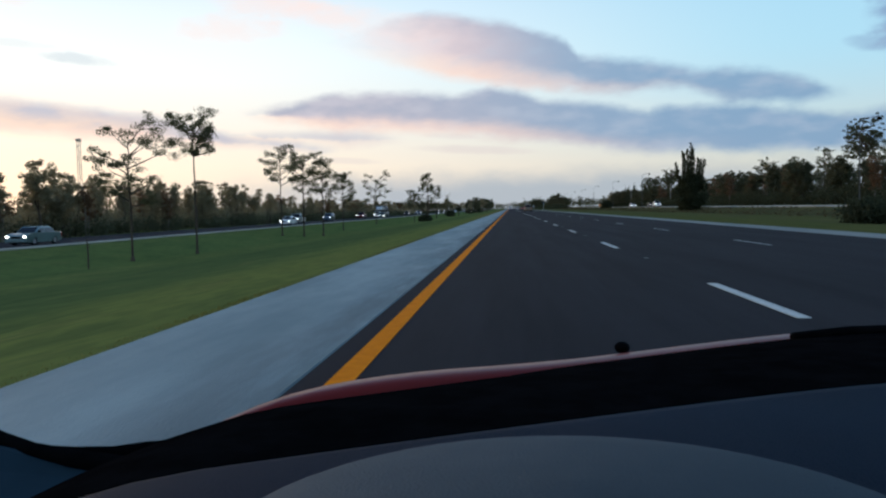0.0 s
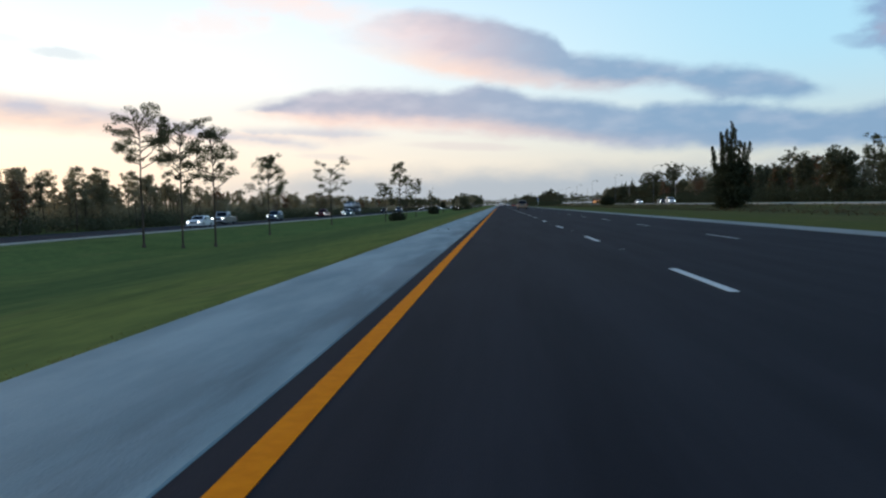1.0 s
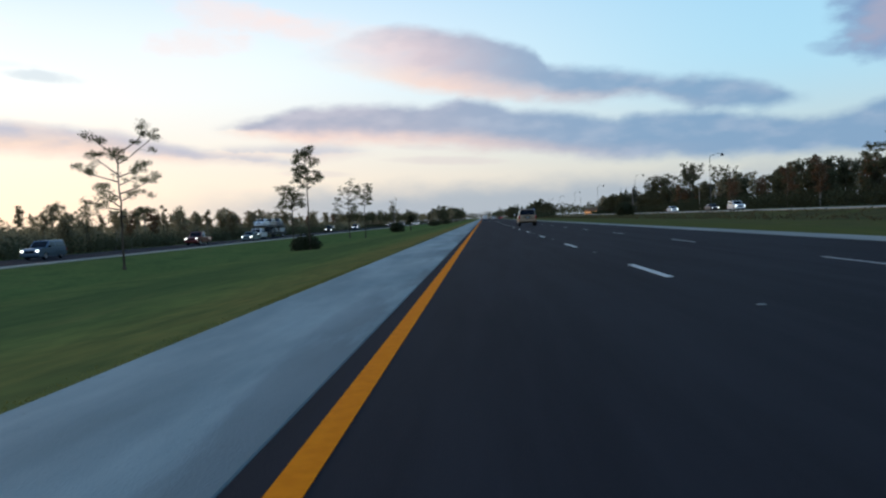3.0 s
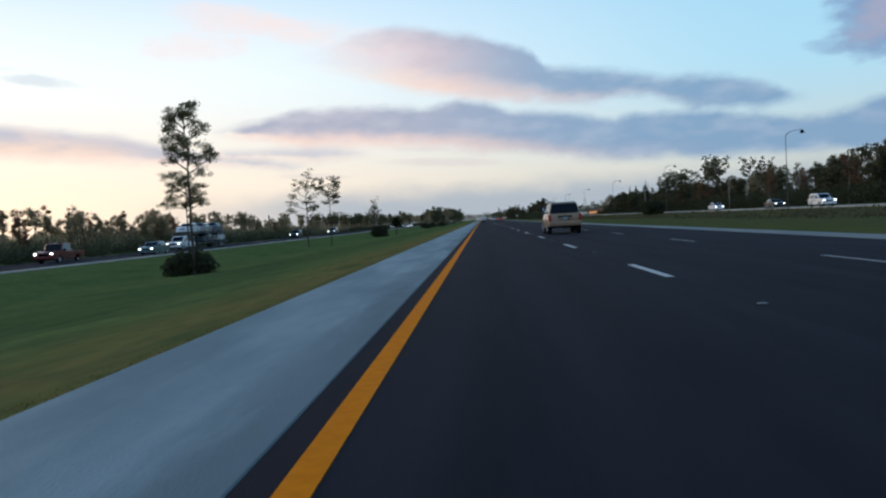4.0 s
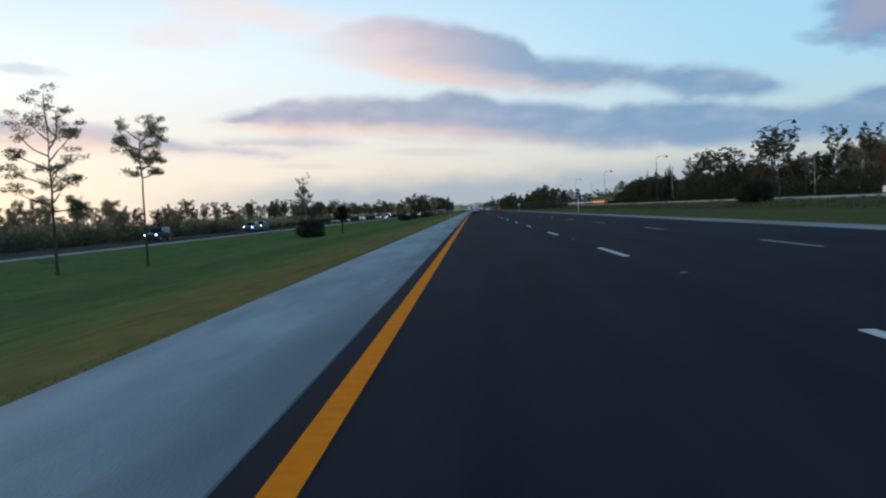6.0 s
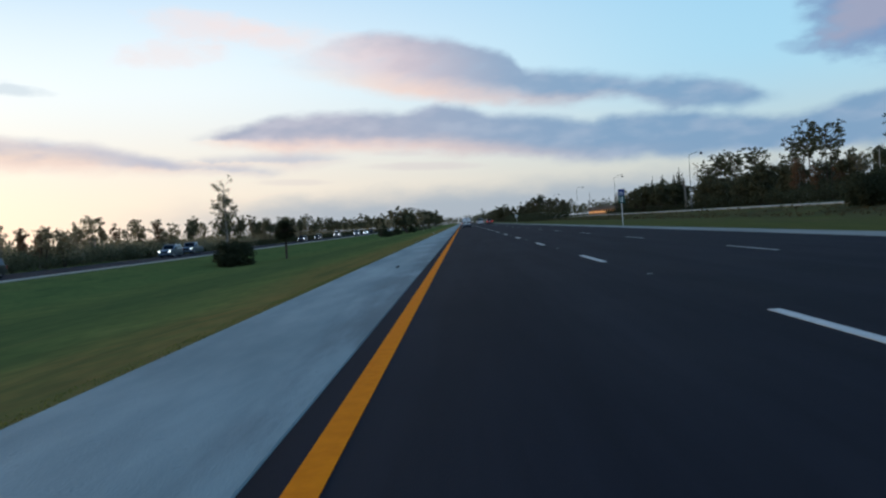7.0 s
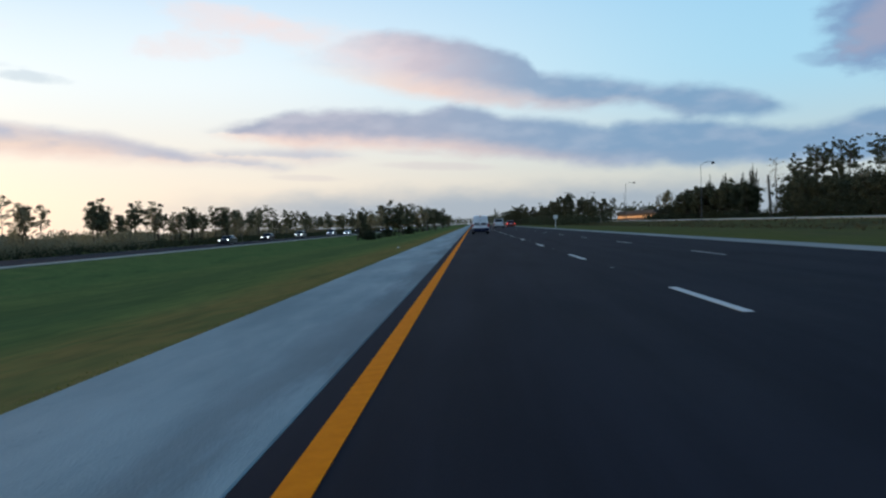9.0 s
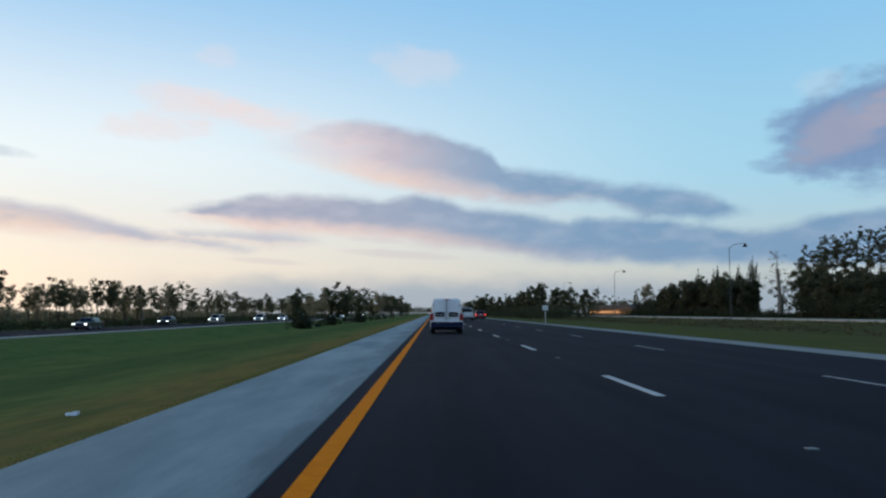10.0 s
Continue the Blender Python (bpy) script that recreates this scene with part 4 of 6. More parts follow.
SEDAN = dict(L=4.7, W=1.78, belt=0.95, hood=0.90, H=1.44, nose=0.25, cab=(0.75, 3.45, 1.35, 2.75), wb=(0.95, 3.7), r=0.32, clear=0.2)
UTILITY = dict(L=4.7, W=1.84, belt=1.08, hood=1.05, H=1.74, nose=0.3, cab=(0.12, 3.35, 0.35, 2.65), wb=(0.95, 3.65), r=0.36, clear=0.28)
PICKUP = dict(L=5.6, W=1.95, belt=1.12, hood=1.12, H=1.85, nose=0.2, cab=(2.2, 4.0, 2.3, 3.55), wb=(1.2, 4.5), r=0.38, clear=0.34, cargo=1.08)
ONCOMING = [  # lane x, nose y, shape, paint, words
    (-36.6, 56.5, SEDAN, TEAL, "teal-grey saloon car with lit headlights", "sedan"),
    (-36.6, 128, SEDAN, WHITE, "white saloon car with lit headlights", "sedan"),
    (-40.2, 146, PICKUP, SILVER, "silver pickup truck with lit headlights", "pickup_truck"),
    (-40.2, 173, UTILITY, BLUE, "blue-grey utility car with lit headlights", "utility_car"),
    (-40.2, 212, PICKUP, MAROON, "dark red pickup truck with lit headlights", "pickup_truck"),
    (-36.6, 226, SEDAN, TEAL, "teal-grey saloon car with lit headlights", "sedan"),
    (-40.2, 309, UTILITY, DARK, "charcoal utility car with lit headlights", "utility_car"),
    (-40.2, 352, UTILITY, BLUE, "blue-grey utility car with lit headlights", "utility_car"),
    (-43.0, 368, PICKUP, BLUE, "blue pickup truck with lit headlights", "pickup_truck"),
    (-40.2, 442, SEDAN, DARK, "charcoal saloon car with lit headlights", "sedan"),
    (-43.0, 478, SEDAN, DARK, "charcoal saloon car with lit headlights", "sedan"),
    (-40.2, 497, UTILITY, BEIGE, "pale beige utility car with lit headlights", "utility_car"),
    (-36.8, 519, UTILITY, SILVER, "silver utility car with lit headlights", "utility_car"),
    (-36.8, 545, SEDAN, WHITE, "white saloon car with lit headlights", "sedan"),
    (-40.2, 590, PICKUP, DARK, "charcoal pickup truck with lit headlights", "pickup_truck"),
    (-36.8, 640, SEDAN, SILVER, "silver saloon car with lit headlights", "sedan"),
    (-40.2, 700, UTILITY, WHITE, "white utility car with lit headlights", "utility_car"),
    (-36.8, 735, SEDAN, DARK, "charcoal saloon car with lit headlights", "sedan"),
    (-40.2, 800, SEDAN, WHITE, "white saloon car with lit headlights", "sedan"),
]
# car transporter among the oncoming traffic, five cars aboard
TRUCK_X, TRANS_Y = -41.0, 244.6
truck = vehicle("car_transporter", "white crew-cab truck towing a dark steel car transporter with two decks", "truck", pose(TRUCK_X, TRANS_Y + 5.6, -0.95, 0, 0, 180), WHITE, group="oncoming traffic", **PICKUP)
part("lower_deck", box(-1.05, 1.05, -14.6, -0.9, 0.62, 0.78, 0.02), M["steel"], truck, "dark steel lower deck")
part("upper_deck", box(-1.05, 1.05, -13.6, 2.3, 2.08, 2.20, 0.02), M["steel"], truck, "dark steel upper deck")
for sgn in (-1, 1):
    for y in (-13.2, -9.0, -5.2, -1.2, 1.9):
        part("deck_post", box(sgn * 1.02 - 0.06, sgn * 1.02 + 0.06, y - 0.07, y + 0.07, 0.70 if y < 0 else 1.05, 2.10, 0.01), M["steel"], truck)
    part("deck_rail", box(sgn * 1.06 - 0.04, sgn * 1.06 + 0.04, -13.6, 2.3, 2.20, 2.34, 0.01), M["steel"], truck)
    for y in (-11.4, -10.5):
        wheel(truck, sgn * 0.92, y, 0.38, 0.22, sgn)
for y, z, colr, words in ((-13.9, 0.78, WHITE, "white saloon car riding on a lower transporter deck"), (-8.3, 0.78, BLUE, "blue-grey saloon car riding on a lower transporter deck"),
                          (-2.6, 2.20, WHITE, "white saloon car riding at the head of an upper transporter deck"), (-7.6, 2.20, SILVER, "silver saloon car riding on an upper transporter deck"),
                          (-12.6, 2.20, BLUE, "blue-grey saloon car riding on an upper transporter deck")):
    vehicle("transported_sedan", words, "car", pose(TRUCK_X, TRANS_Y + 5.6 - y, -0.95 + z, 0, 0, 180), colr, lit="none", group="cars on the transporter", **SEDAN)
MADE = {}
for lx, ny, shape, colr, words, nm in ONCOMING:
    m = pose(lx, ny + shape["L"], -0.95, 0, 0, 180)
    key = (nm, colr.name)
    if key in MADE:
        copy_thing(MADE[key], m)
    else:
        MADE[key] = vehicle(nm, words, "car" if nm != "pickup_truck" else "pickup", m, colr, group="oncoming traffic", **shape)
copy_thing(MADE[("utility_car", WHITE.name)], pose(47.0, 252, 0.30, 0, 0, 180))
copy_thing(MADE[("sedan", DARK.name)], pose(49.5, 276, 0.30, 0, 0, 180))
copy_thing(MADE[("sedan", WHITE.name)], pose(47.0, 300, 0.30, 0, 0, 180))


# ---- trees ----
def limb_path(rng, start, direction, length, droop, n=5):
    p, d, pts = Vector(start), Vector(direction).normalized(), [Vector(start)]
    for _ in range(n):
        d = (d + Vector((rng.normal() * 0.12, rng.normal() * 0.12, rng.normal() * 0.08 + droop))).normalized()
        p = p + d * (length / n)
        pts.append(p.copy())
    return pts


def pine_meshes(seed, h, start, spread, dense=1.0, lean=0.0, limbs=13, flat_top=False):
    """A slash pine: slim trunk, crooked limbs, tufts of needles at their ends."""
    rng = np.random.default_rng(seed)
    wood, leaf = Soup(), Soup()
    n = 9
    trunk = [Vector((lean * h * (k / n) ** 1.5 + rng.normal() * 0.05 * k / n, rng.normal() * 0.05 * k / n, h * 0.97 * k / n)) for k in range(n + 1)]
    wood.tube(trunk, [0.070 * (h / 10) * (1.15 - 0.9 * k / n) + 0.012 for k in range(n + 1)], 8)
    wood.tube([(0, 0, -0.3), (0, 0, 0.0), (0, 0, 0.35)], [0.20, 0.18, 0.12], 8)
    for k in range(limbs):
        u = (k + rng.random() * 0.8) / limbs
        z = h * (start + (0.97 - start) * u)
        i = min(n - 1, int(z / (h * 0.97) * n))
        base = trunk[i].lerp(trunk[i + 1], z / (h * 0.97) * n - i)
        w = k * 2.4 + rng.normal() * 0.5
        shape = (1.0 - 0.55 * u) if not flat_top else (0.75 + 0.35 * u)
        ln = spread * shape * (0.58 + 0.45 * rng.random())
        rise = 0.15 + 0.55 * u + rng.normal() * 0.12
        pts = limb_path(rng, base, (math.cos(w), math.sin(w), rise), ln, 0.06)
        wood.tube(pts, [0.05 * (1 - 0.75 * q / 5) * (h / 10) + 0.008 for q in range(6)], 5)
        for tuft in range(4):
            off = Vector((rng.normal() * 0.34, rng.normal() * 0.34, 0.16 + rng.normal() * 0.20))
            leaf.leaves(pts[5 - tuft % 2] + off, 0.30 + 0.26 * rng.random(), int((58 + 30 * rng.random()) * dense), 0.20, rng, 0.78, 0.30, 0.35)
        for q in (3, 4):
            if rng.random() < 0.8:
                a2 = w + (1 if q % 2 else -1) * (0.7 + 0.4 * rng.random())
                side = limb_path(rng, pts[q], (math.cos(a2), math.sin(a2), 0.3 + 0.3 * rng.normal()), ln * (0.26 + 0.26 * rng.random()), 0.06, 3)
                wood.tube(side, [0.025, 0.02, 0.014, 0.008], 4)
                for tuft in range(2):
                    leaf.leaves(side[-1] + Vector((rng.normal(), rng.normal(), rng.normal() * 0.6)) * 0.22, 0.28 + 0.24 * rng.random(), int(46 * dense), 0.20, rng, 0.8, 0.30, 0.35)
    leaf.leaves(trunk[-1], 0.55, int(130 * dense), 0.21, rng, 0.7, 0.24, 0.4)
    top = max(v[:, 2].max() for v in leaf.v)
    for soup in (wood, leaf):
        soup.v = [v * np.array([1, 1, h / top]) for v in soup.v]
    return wood.mesh("pine_trunk", M["bark"]), leaf.mesh("pine_crown", M["needles"])


def scrub_meshes(seed, h, mat, bark="bark", stems=2, clumps=15, width=1.9, low=0.35, count=75, size=0.34):
    """A scrubby tree: some slim stems and a broken crown of clumps."""
    rng = np.random.default_rng(seed)
    wood, leaf = Soup(), Soup()
    tops = []
    for s in range(stems):
        w = rng.random() * 6.28
        hh = h * (0.8 + 0.2 * rng.random()) if s else h
        sx, sy = rng.normal() * 0.3 * s, rng.normal() * 0.3 * s
        pts = [Vector((sx + math.cos(w) * 0.5 * width * s * (k / 5) + rng.normal() * 0.06 * k, sy + math.sin(w) * 0.5 * width * s * (k / 5) + rng.normal() * 0.06 * k, hh * 0.95 * k / 5 - 0.2 * (k == 0))) for k in range(6)]
        wood.tube(pts, [0.10 * (h / 8) * (1.1 - 0.9 * k / 5) + 0.01 for k in range(6)], 6)
        tops.append(pts)
    for c in range(clumps):
        pts = tops[c % stems]
        u = low + (1 - low) * ((c + rng.random()) / clumps)
        k = min(4, int(u * 5))
        base = pts[k].lerp(pts[k + 1], u * 5 - k)
        w = rng.random() * 6.28
        ln = width * (0.25 + 0.75 * rng.random()) * (1.15 - 0.6 * u)
        br = limb_path(rng, base, (math.cos(w), math.sin(w), 0.45), ln, 0.05, 3)
        wood.tube(br, [0.035, 0.028, 0.02, 0.01], 4)
        for q in (2, 3):
            for side in range(2):
                off = Vector((rng.normal(), rng.normal(), rng.normal() * 0.7)) * 0.26 * width / 1.9
                leaf.leaves(br[q] + off, (0.30 + 0.32 * rng.random()) * (width / 1.9) ** 0.5, int(count * (0.45 + 0.45 * rng.random())), size * 0.82, rng, 0.85, 0.5, 0.15)
    return wood.mesh("tree_trunk", M[bark]), leaf.mesh("tree_crown", M[mat])


def slim_meshes(seed, h, fork=False, mat="dark_leaves", limbs=11, start=0.50):
    """A slender tree: bare crooked stem and a small broken crown of separate tufts."""
    rng = np.random.default_rng(seed)
    wood, leaf = Soup(), Soup()
    for stem in range(2 if fork else 1):
        lean = rng.normal() * 0.06 + (0.10 if stem else 0.0)
        hh = h * (0.82 if stem else 1.0)
        w0 = rng.random() * 6.28
        pts = [Vector((math.cos(w0) * lean * hh * k / 6 + rng.normal() * 0.04 * k, math.sin(w0) * lean * hh * k / 6 + rng.normal() * 0.04 * k, hh * 0.96 * k / 6 - 0.2 * (k == 0))) for k in range(7)]
        wood.tube(pts, [0.085 * (1.1 - 0.9 * k / 6) + 0.012 for k in range(7)], 6)
        for c in range(limbs):
            u = start + (0.99 - start) * (c + rng.random()) / limbs
            i = min(5, int(u * 6))
            w = c * 2.4 + rng.random()
            br = limb_path(rng, pts[i].lerp(pts[i + 1], u * 6 - i), (math.cos(w), math.sin(w), 0.55), (0.7 + 1.1 * rng.random()) * (1.3 - 0.6 * u), 0.05, 3)
            wood.tube(br, [0.03, 0.022, 0.016, 0.008], 4)
            for q in (2, 3):
                leaf.leaves(br[q] + Vector((rng.normal(), rng.normal(), rng.normal())) * 0.2, 0.36 + 0.32 * rng.random(), 62, 0.25, rng, 0.8, 0.5, 0.2)
    return wood.mesh("slim_trunk", M["bark"]), leaf.mesh("slim_crown", M[mat])


def cedar_meshes(seed, h):
    """A conifer of many upright leaders over a dense skirt."""
    rng = np.random.default_rng(seed)
    wood, leaf = Soup(), Soup()
    wood.tube([(0, 0, -0.3), (0, 0, h * 0.4), (0.1, 0, h * 0.95)], [0.28, 0.18, 0.03], 8)
    # leaders: slim leafy plumes of uneven height, fanned out with gaps between them
    for k in range(11):
        w = k * 2.4 + 0.5 * rng.random()
        rad = 0.05 + 1.55 * (k / 10) ** 0.7
        top = h * (1.0 - 0.11 * rad - 0.16 * rng.random()) if k else h
        z0 = h * 0.25
        a = Vector((math.cos(w) * rad * 0.35, math.sin(w) * rad * 0.35, z0))
        b = Vector((math.cos(w) * rad * 1.05, math.sin(w) * rad * 1.05, z0 + (top - z0) * 0.45))
        c = Vector((math.cos(w) * rad * 1.30, math.sin(w) * rad * 1.30, top))
        wood.tube([a, b, c], [0.08, 0.05, 0.01], 5)
        for q in range(26):
            u = q / 25
            p = a.lerp(b, u * 2) if u < 0.5 else b.lerp(c, u * 2 - 1)
            fat = (0.30 * (1 - u) ** 0.5 + 0.11) * (0.7 + 0.6 * rng.random())
            p = p + Vector((rng.normal(), rng.normal(), 0)) * 0.06
            leaf.leaves(p, fat, int(40 + 60 * fat), 0.26, rng, 1.9, 0.3, 1.3)
    # dense skirt to half the height
    for k in range(120):
        w, u = rng.random() * 6.28, rng.random()
        z = h * (0.03 + 0.47 * u)
        rr = (2.0 - 0.9 * max(0.0, u - 0.35)) * rng.random() ** 0.5 * (0.75 + 0.25 * min(1, u * 4))
        leaf.leaves((math.cos(w) * rr, math.sin(w) * rr, z), 0.66, 95, 0.34, rng, 1.2, 0.36, 0.8)
    return wood.mesh("cedar_trunk", M["bark"]), leaf.mesh("cedar_crown", M["dark_shade_leaves"])


def bush_mesh(seed, r, h, mat="dark_shade_leaves", count=1500):
    """A dense shrub: stems, and overlapping clumps that fill a lumpy dome down to the grass."""
    rng = np.random.default_rng(seed)
    s = Soup()
    for k in range(5):
        w = k * 1.3
        s.tube([(0, 0, -0.15), (math.cos(w) * r * 0.4, math.sin(w) * r * 0.4, h * 0.4), (math.cos(w) * r * 0.6, math.sin(w) * r * 0.6, h * 0.75)], [0.05, 0.035, 0.012], 5)
    clumps = 34
    for k in range(clumps):
        w, q = k * 2.4, math.sqrt((k + 0.5) / clumps)
        lift = math.sqrt(max(0.0, 1 - (q * 0.9) ** 2))
        z = h * (0.10 + 0.66 * lift * (0.35 + 0.65 * rng.random()))
        s.leaves((math.cos(w) * q * r * 0.80, math.sin(w) * q * r * 0.80, z), r * (0.26 + 0.10 * rng.random()), count // clumps, 0.24, rng, 0.9, 0.55, 0.1)
    for k in range(16):
        w, q = k * 2.4, 0.45 + 0.5 * rng.random()
        s.leaves((math.cos(w) * q * r * 0.85, math.sin(w) * q * r * 0.85, h * 0.12), r * 0.24, count // 30, 0.24, rng, 0.8, 0.5, 0.1)
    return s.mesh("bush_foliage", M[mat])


def palm_meshes(seed, h):
    rng = np.random.default_rng(seed)
    wood, leaf = Soup(), Soup()
    wood.tube([(0, 0, -0.2), (0.03, 0, h * 0.4), (0.0, 0.05, h * 0.70)], [0.13, 0.11, 0.13], 10)
    for k in range(90):
        w, up = k * 2.4, -0.92 + 1.90 * rng.random()
        d = Vector((math.cos(w) * math.sqrt(1 - up * up), math.sin(w) * math.sqrt(1 - up * up), up))
        pts = limb_path(rng, (0, 0.05, h * 0.68), d, 0.72 + 0.42 * rng.random(), -0.03, 4)
        wood.tube(pts, [0.022, 0.018, 0.014, 0.01, 0.006], 4)
        side = d.cross(Vector((0, 0, 1))).normalized()
        c = pts[3]
        for j in range(15):
            a = -1.4 + 2.8 * j / 14
            tip = c + (d * math.cos(a) + side * math.sin(a)) * (0.70 + 0.2 * rng.random()) + Vector((0, 0, -0.10 - 0.10 * rng.random()))
            q = (tip - c).cross(Vector((0, 0, 1))).normalized() * 0.06
            leaf.add([c - q * 0.4, c + q * 0.4, c.lerp(tip, 0.5) + q, tip, c.lerp(tip, 0.5) - q], [(0, 1, 2, 3, 4)])
    return wood.mesh("palm_trunk", M["bark"]), leaf.mesh("palm_crown", M["dark_shade_leaves"])


def snag_meshes(seed, h):
    """A half-dead tree: bare twigs and a few thin tufts."""
    rng = np.random.default_rng(seed)
    wood, leaf = Soup(), Soup()
    tr = [Vector((rng.normal() * 0.08, rng.normal() * 0.08, h * k / 7)) for k in range(8)]
    wood.tube(tr, [0.13 * (1.08 - k / 7) + 0.012 for k in range(8)], 7)
    for k in range(26):
        u = 0.35 + 0.62 * (k + rng.random()) / 26
        i = min(6, int(u * 7))
        w = rng.random() * 6.28
        pts = limb_path(rng, tr[i].lerp(tr[i + 1], u * 7 - i), (math.cos(w), math.sin(w), 0.9), 1.7 * (1.2 - u) + 0.5, 0.05, 4)
        wood.tube(pts, [0.03, 0.024, 0.018, 0.012, 0.006], 4)
        for q in (2, 3, 4):
            tw = limb_path(rng, pts[q], (rng.normal(), rng.normal(), 0.8), 0.6, 0, 2)
            wood.tube(tw, [0.012, 0.009, 0.005], 3)
            if rng.random() < 0.45:
                leaf.leaves(tw[-1], 0.26, 18, 0.2, rng, 0.8, 0.45)
    return wood.mesh("snag_trunk", M["palebark"]), leaf.mesh("snag_tufts", M["leaves"])


def plant(name, label, meshes, x, y, z=None, turn=0.0, scale=1.0, group="", category="tree", scale_z=None):
    e = thing(name, label, category, pose(x, y, ground_z(x) if z is None else z, 0, 0, turn), group)
    e.scale = (scale, scale, scale if scale_z is None else scale_z)
    names = ("trunk", "crown") if len(meshes) == 2 else ("foliage",)
    for nme, me in zip(names, meshes):
        part(nme, me, None, e)
    return e


# slash pines standing in the median: x, y, height, spread, where the crown starts, seed, flat top
PINES = [(-25.0, 51.8, 10.2, 3.0, 0.42, 1, True), (-23.6, 59.6, 11.6, 1.9, 0.74, 2, True),
         (-27.0, 94.2, 11.3, 2.7, 0.62, 3, True), (-25.0, 97.0, 10.9, 2.6, 0.52, 4, True), (-23.0, 99.0, 10.4, 2.5, 0.48, 5, False),
         (-25.6, 123.2, 9.6, 2.7, 0.48, 6, False), (-27.2, 163.9, 11.5, 3.7, 0.42, 7, True), (-19.6, 195.2, 12.3, 2.5, 0.60, 8, False),
         (-24.4, 207.0, 9.4, 2.4, 0.66, 9, True), (-26.2, 261.0, 12.1, 3.6, 0.40, 16, True), (-24.5, 271.0, 11.8, 2.1, 0.64, 14, True)]
for x, y, h, sp, st, sd, ft in PINES:
    plant("pine_tree", "tall slim slash pine with sparse tufted crown standing in median grass", pine_meshes(100 + sd, h, st, sp, 1.0, 0.0, 14, ft), x, y, group="median pines")
plant("snag_tree", "half-dead slender tree with thin bare twigs in the median", snag_meshes(7, 9.0), -25.0, 331.0)
plant("pine_tree", "small pine with sparse crown beside a half-dead tree", pine_meshes(131, 8.0, 0.35, 1.9, 0.8), -25.6, 333.2)
plant("palm_tree", "cabbage palm with a round dark head of fronds", palm_meshes(5, 5.2), -21.5, 343.4, scale=1.2, scale_z=1.0, category="palm")
# only the lower trunk is built, cut where it blends into the wood behind
_s = Soup()
_s.tube([(0, 0, -0.2), (0.02, 0.01, 0.9), (-0.03, 0.02, 1.9)], [0.055, 0.045, 0.03], 7)
_s.tube([(0.0, 0.01, 1.2), (0.18, 0.05, 1.6)], [0.02, 0.008], 5)
_t = thing("sapling", "thin lower trunk in the median grass, cut off where its top blends into the wood", "tree", pose(-24.0, 44.3, ground_z(-24.0)))
part("trunk", _s.mesh("sapling_trunk", M["bark"]), None, _t)

BUSHES = [(-20.3, 196.4, 3.8, 2.2, 21), (-24.3, 330.6, 4.7, 3.7, 23), (25.5, 55.0, 4.4, 1.9, 24), (40.2, 322.4, 5.4, 4.2, 31),
          (-24.5, 503.0, 3.6, 2.8, 27), (-27.0, 515.0, 3.4, 3.0, 28), (-25.0, 548.0, 3.5, 3.0, 29), (-22.5, 600.0, 4.0, 3.2, 30)]
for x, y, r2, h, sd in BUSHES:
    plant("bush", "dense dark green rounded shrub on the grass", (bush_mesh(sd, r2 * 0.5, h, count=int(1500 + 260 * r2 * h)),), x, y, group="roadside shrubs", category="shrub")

plant("cedar_tree", "dark spiky conifer with many upright leaders on the verge", cedar_meshes(3, 13.4), 37.2, 160.0, scale=1.5, scale_z=1.0)

# clump of larger trees in the median far ahead
rng = np.random.default_rng(77)
VAR_SCRUB = [scrub_meshes(200 + k, 7.5 + 0.5 * (k % 3), "leaves", "bark" if k % 2 else "palebark", 1 + k % 3, 12 + k, 1.25 + 0.14 * k, (0.62, 0.48, 0.56, 0.42)[k % 4], 62, 0.24) for k in range(9)]
VAR_DARK = [scrub_meshes(230 + k, 8.0, "dark_leaves", "bark", 3, 26, 2.6, 0.25, 54, 0.45) for k in range(5)]
VAR_RUST = [scrub_meshes(250 + k, 9.0, "rust_leaves", "palebark", 2, 20, 2.0, 0.30, 52, 0.31) for k in range(3)]
VAR_THICK = [scrub_meshes(270 + k, 6.5, "leaves", "bark", 3, 26, 2.3, 0.35, 50, 0.305) for k in range(5)]
VAR_TALL = [pine_meshes(340 + k, 20.0, 0.66, 4.4, 2.2, 0.0, 22, True) for k in range(3)]
VAR_SLIM = [slim_meshes(400 + k, 8.0, k % 3 == 1) for k in range(7)]
VAR_LACY = [slim_meshes(420 + k, 9.0, k % 2 == 1, "leaves", 13, 0.42) for k in range(6)]
VAR_PINE = [pine_meshes(300 + k, 12.0, 0.52, 2.6, 1.0, 0.0, 14, k % 2 == 0) for k in range(5)]
WORDS = {"k": "lacy grey-brown tree with open twiggy crown", "l": "slender bare-stemmed tree with small broken crown", "u": "tall bare-stemmed pine with broad umbrella crown", "t": "thick grey-brown scrub oak with ragged crown", "s": "scrubby slender tree with broken olive crown", "d": "dense dark green broad-leaved tree", "r": "rusty brown autumn tree with pale trunk", "p": "tall slash pine with tufted crown"}
POOL = {"k": VAR_LACY, "l": VAR_SLIM, "u": VAR_TALL, "t": VAR_THICK, "s": VAR_SCRUB, "d": VAR_DARK, "r": VAR_RUST, "p": VAR_PINE}
BASE_H = {"k": 9.0, "l": 8.0, "u": 20.0, "t": 6.5, "s": 8.0, "d": 8.0, "r": 9.0, "p": 12.0}
NAMES = {"k": "lacy_tree", "l": "slender_tree", "u": "umbrella_pine_tree", "t": "scrub_oak_tree", "s": "scrub_tree", "d": "broadleaf_tree", "r": "autumn_tree", "p": "pine_tree"}


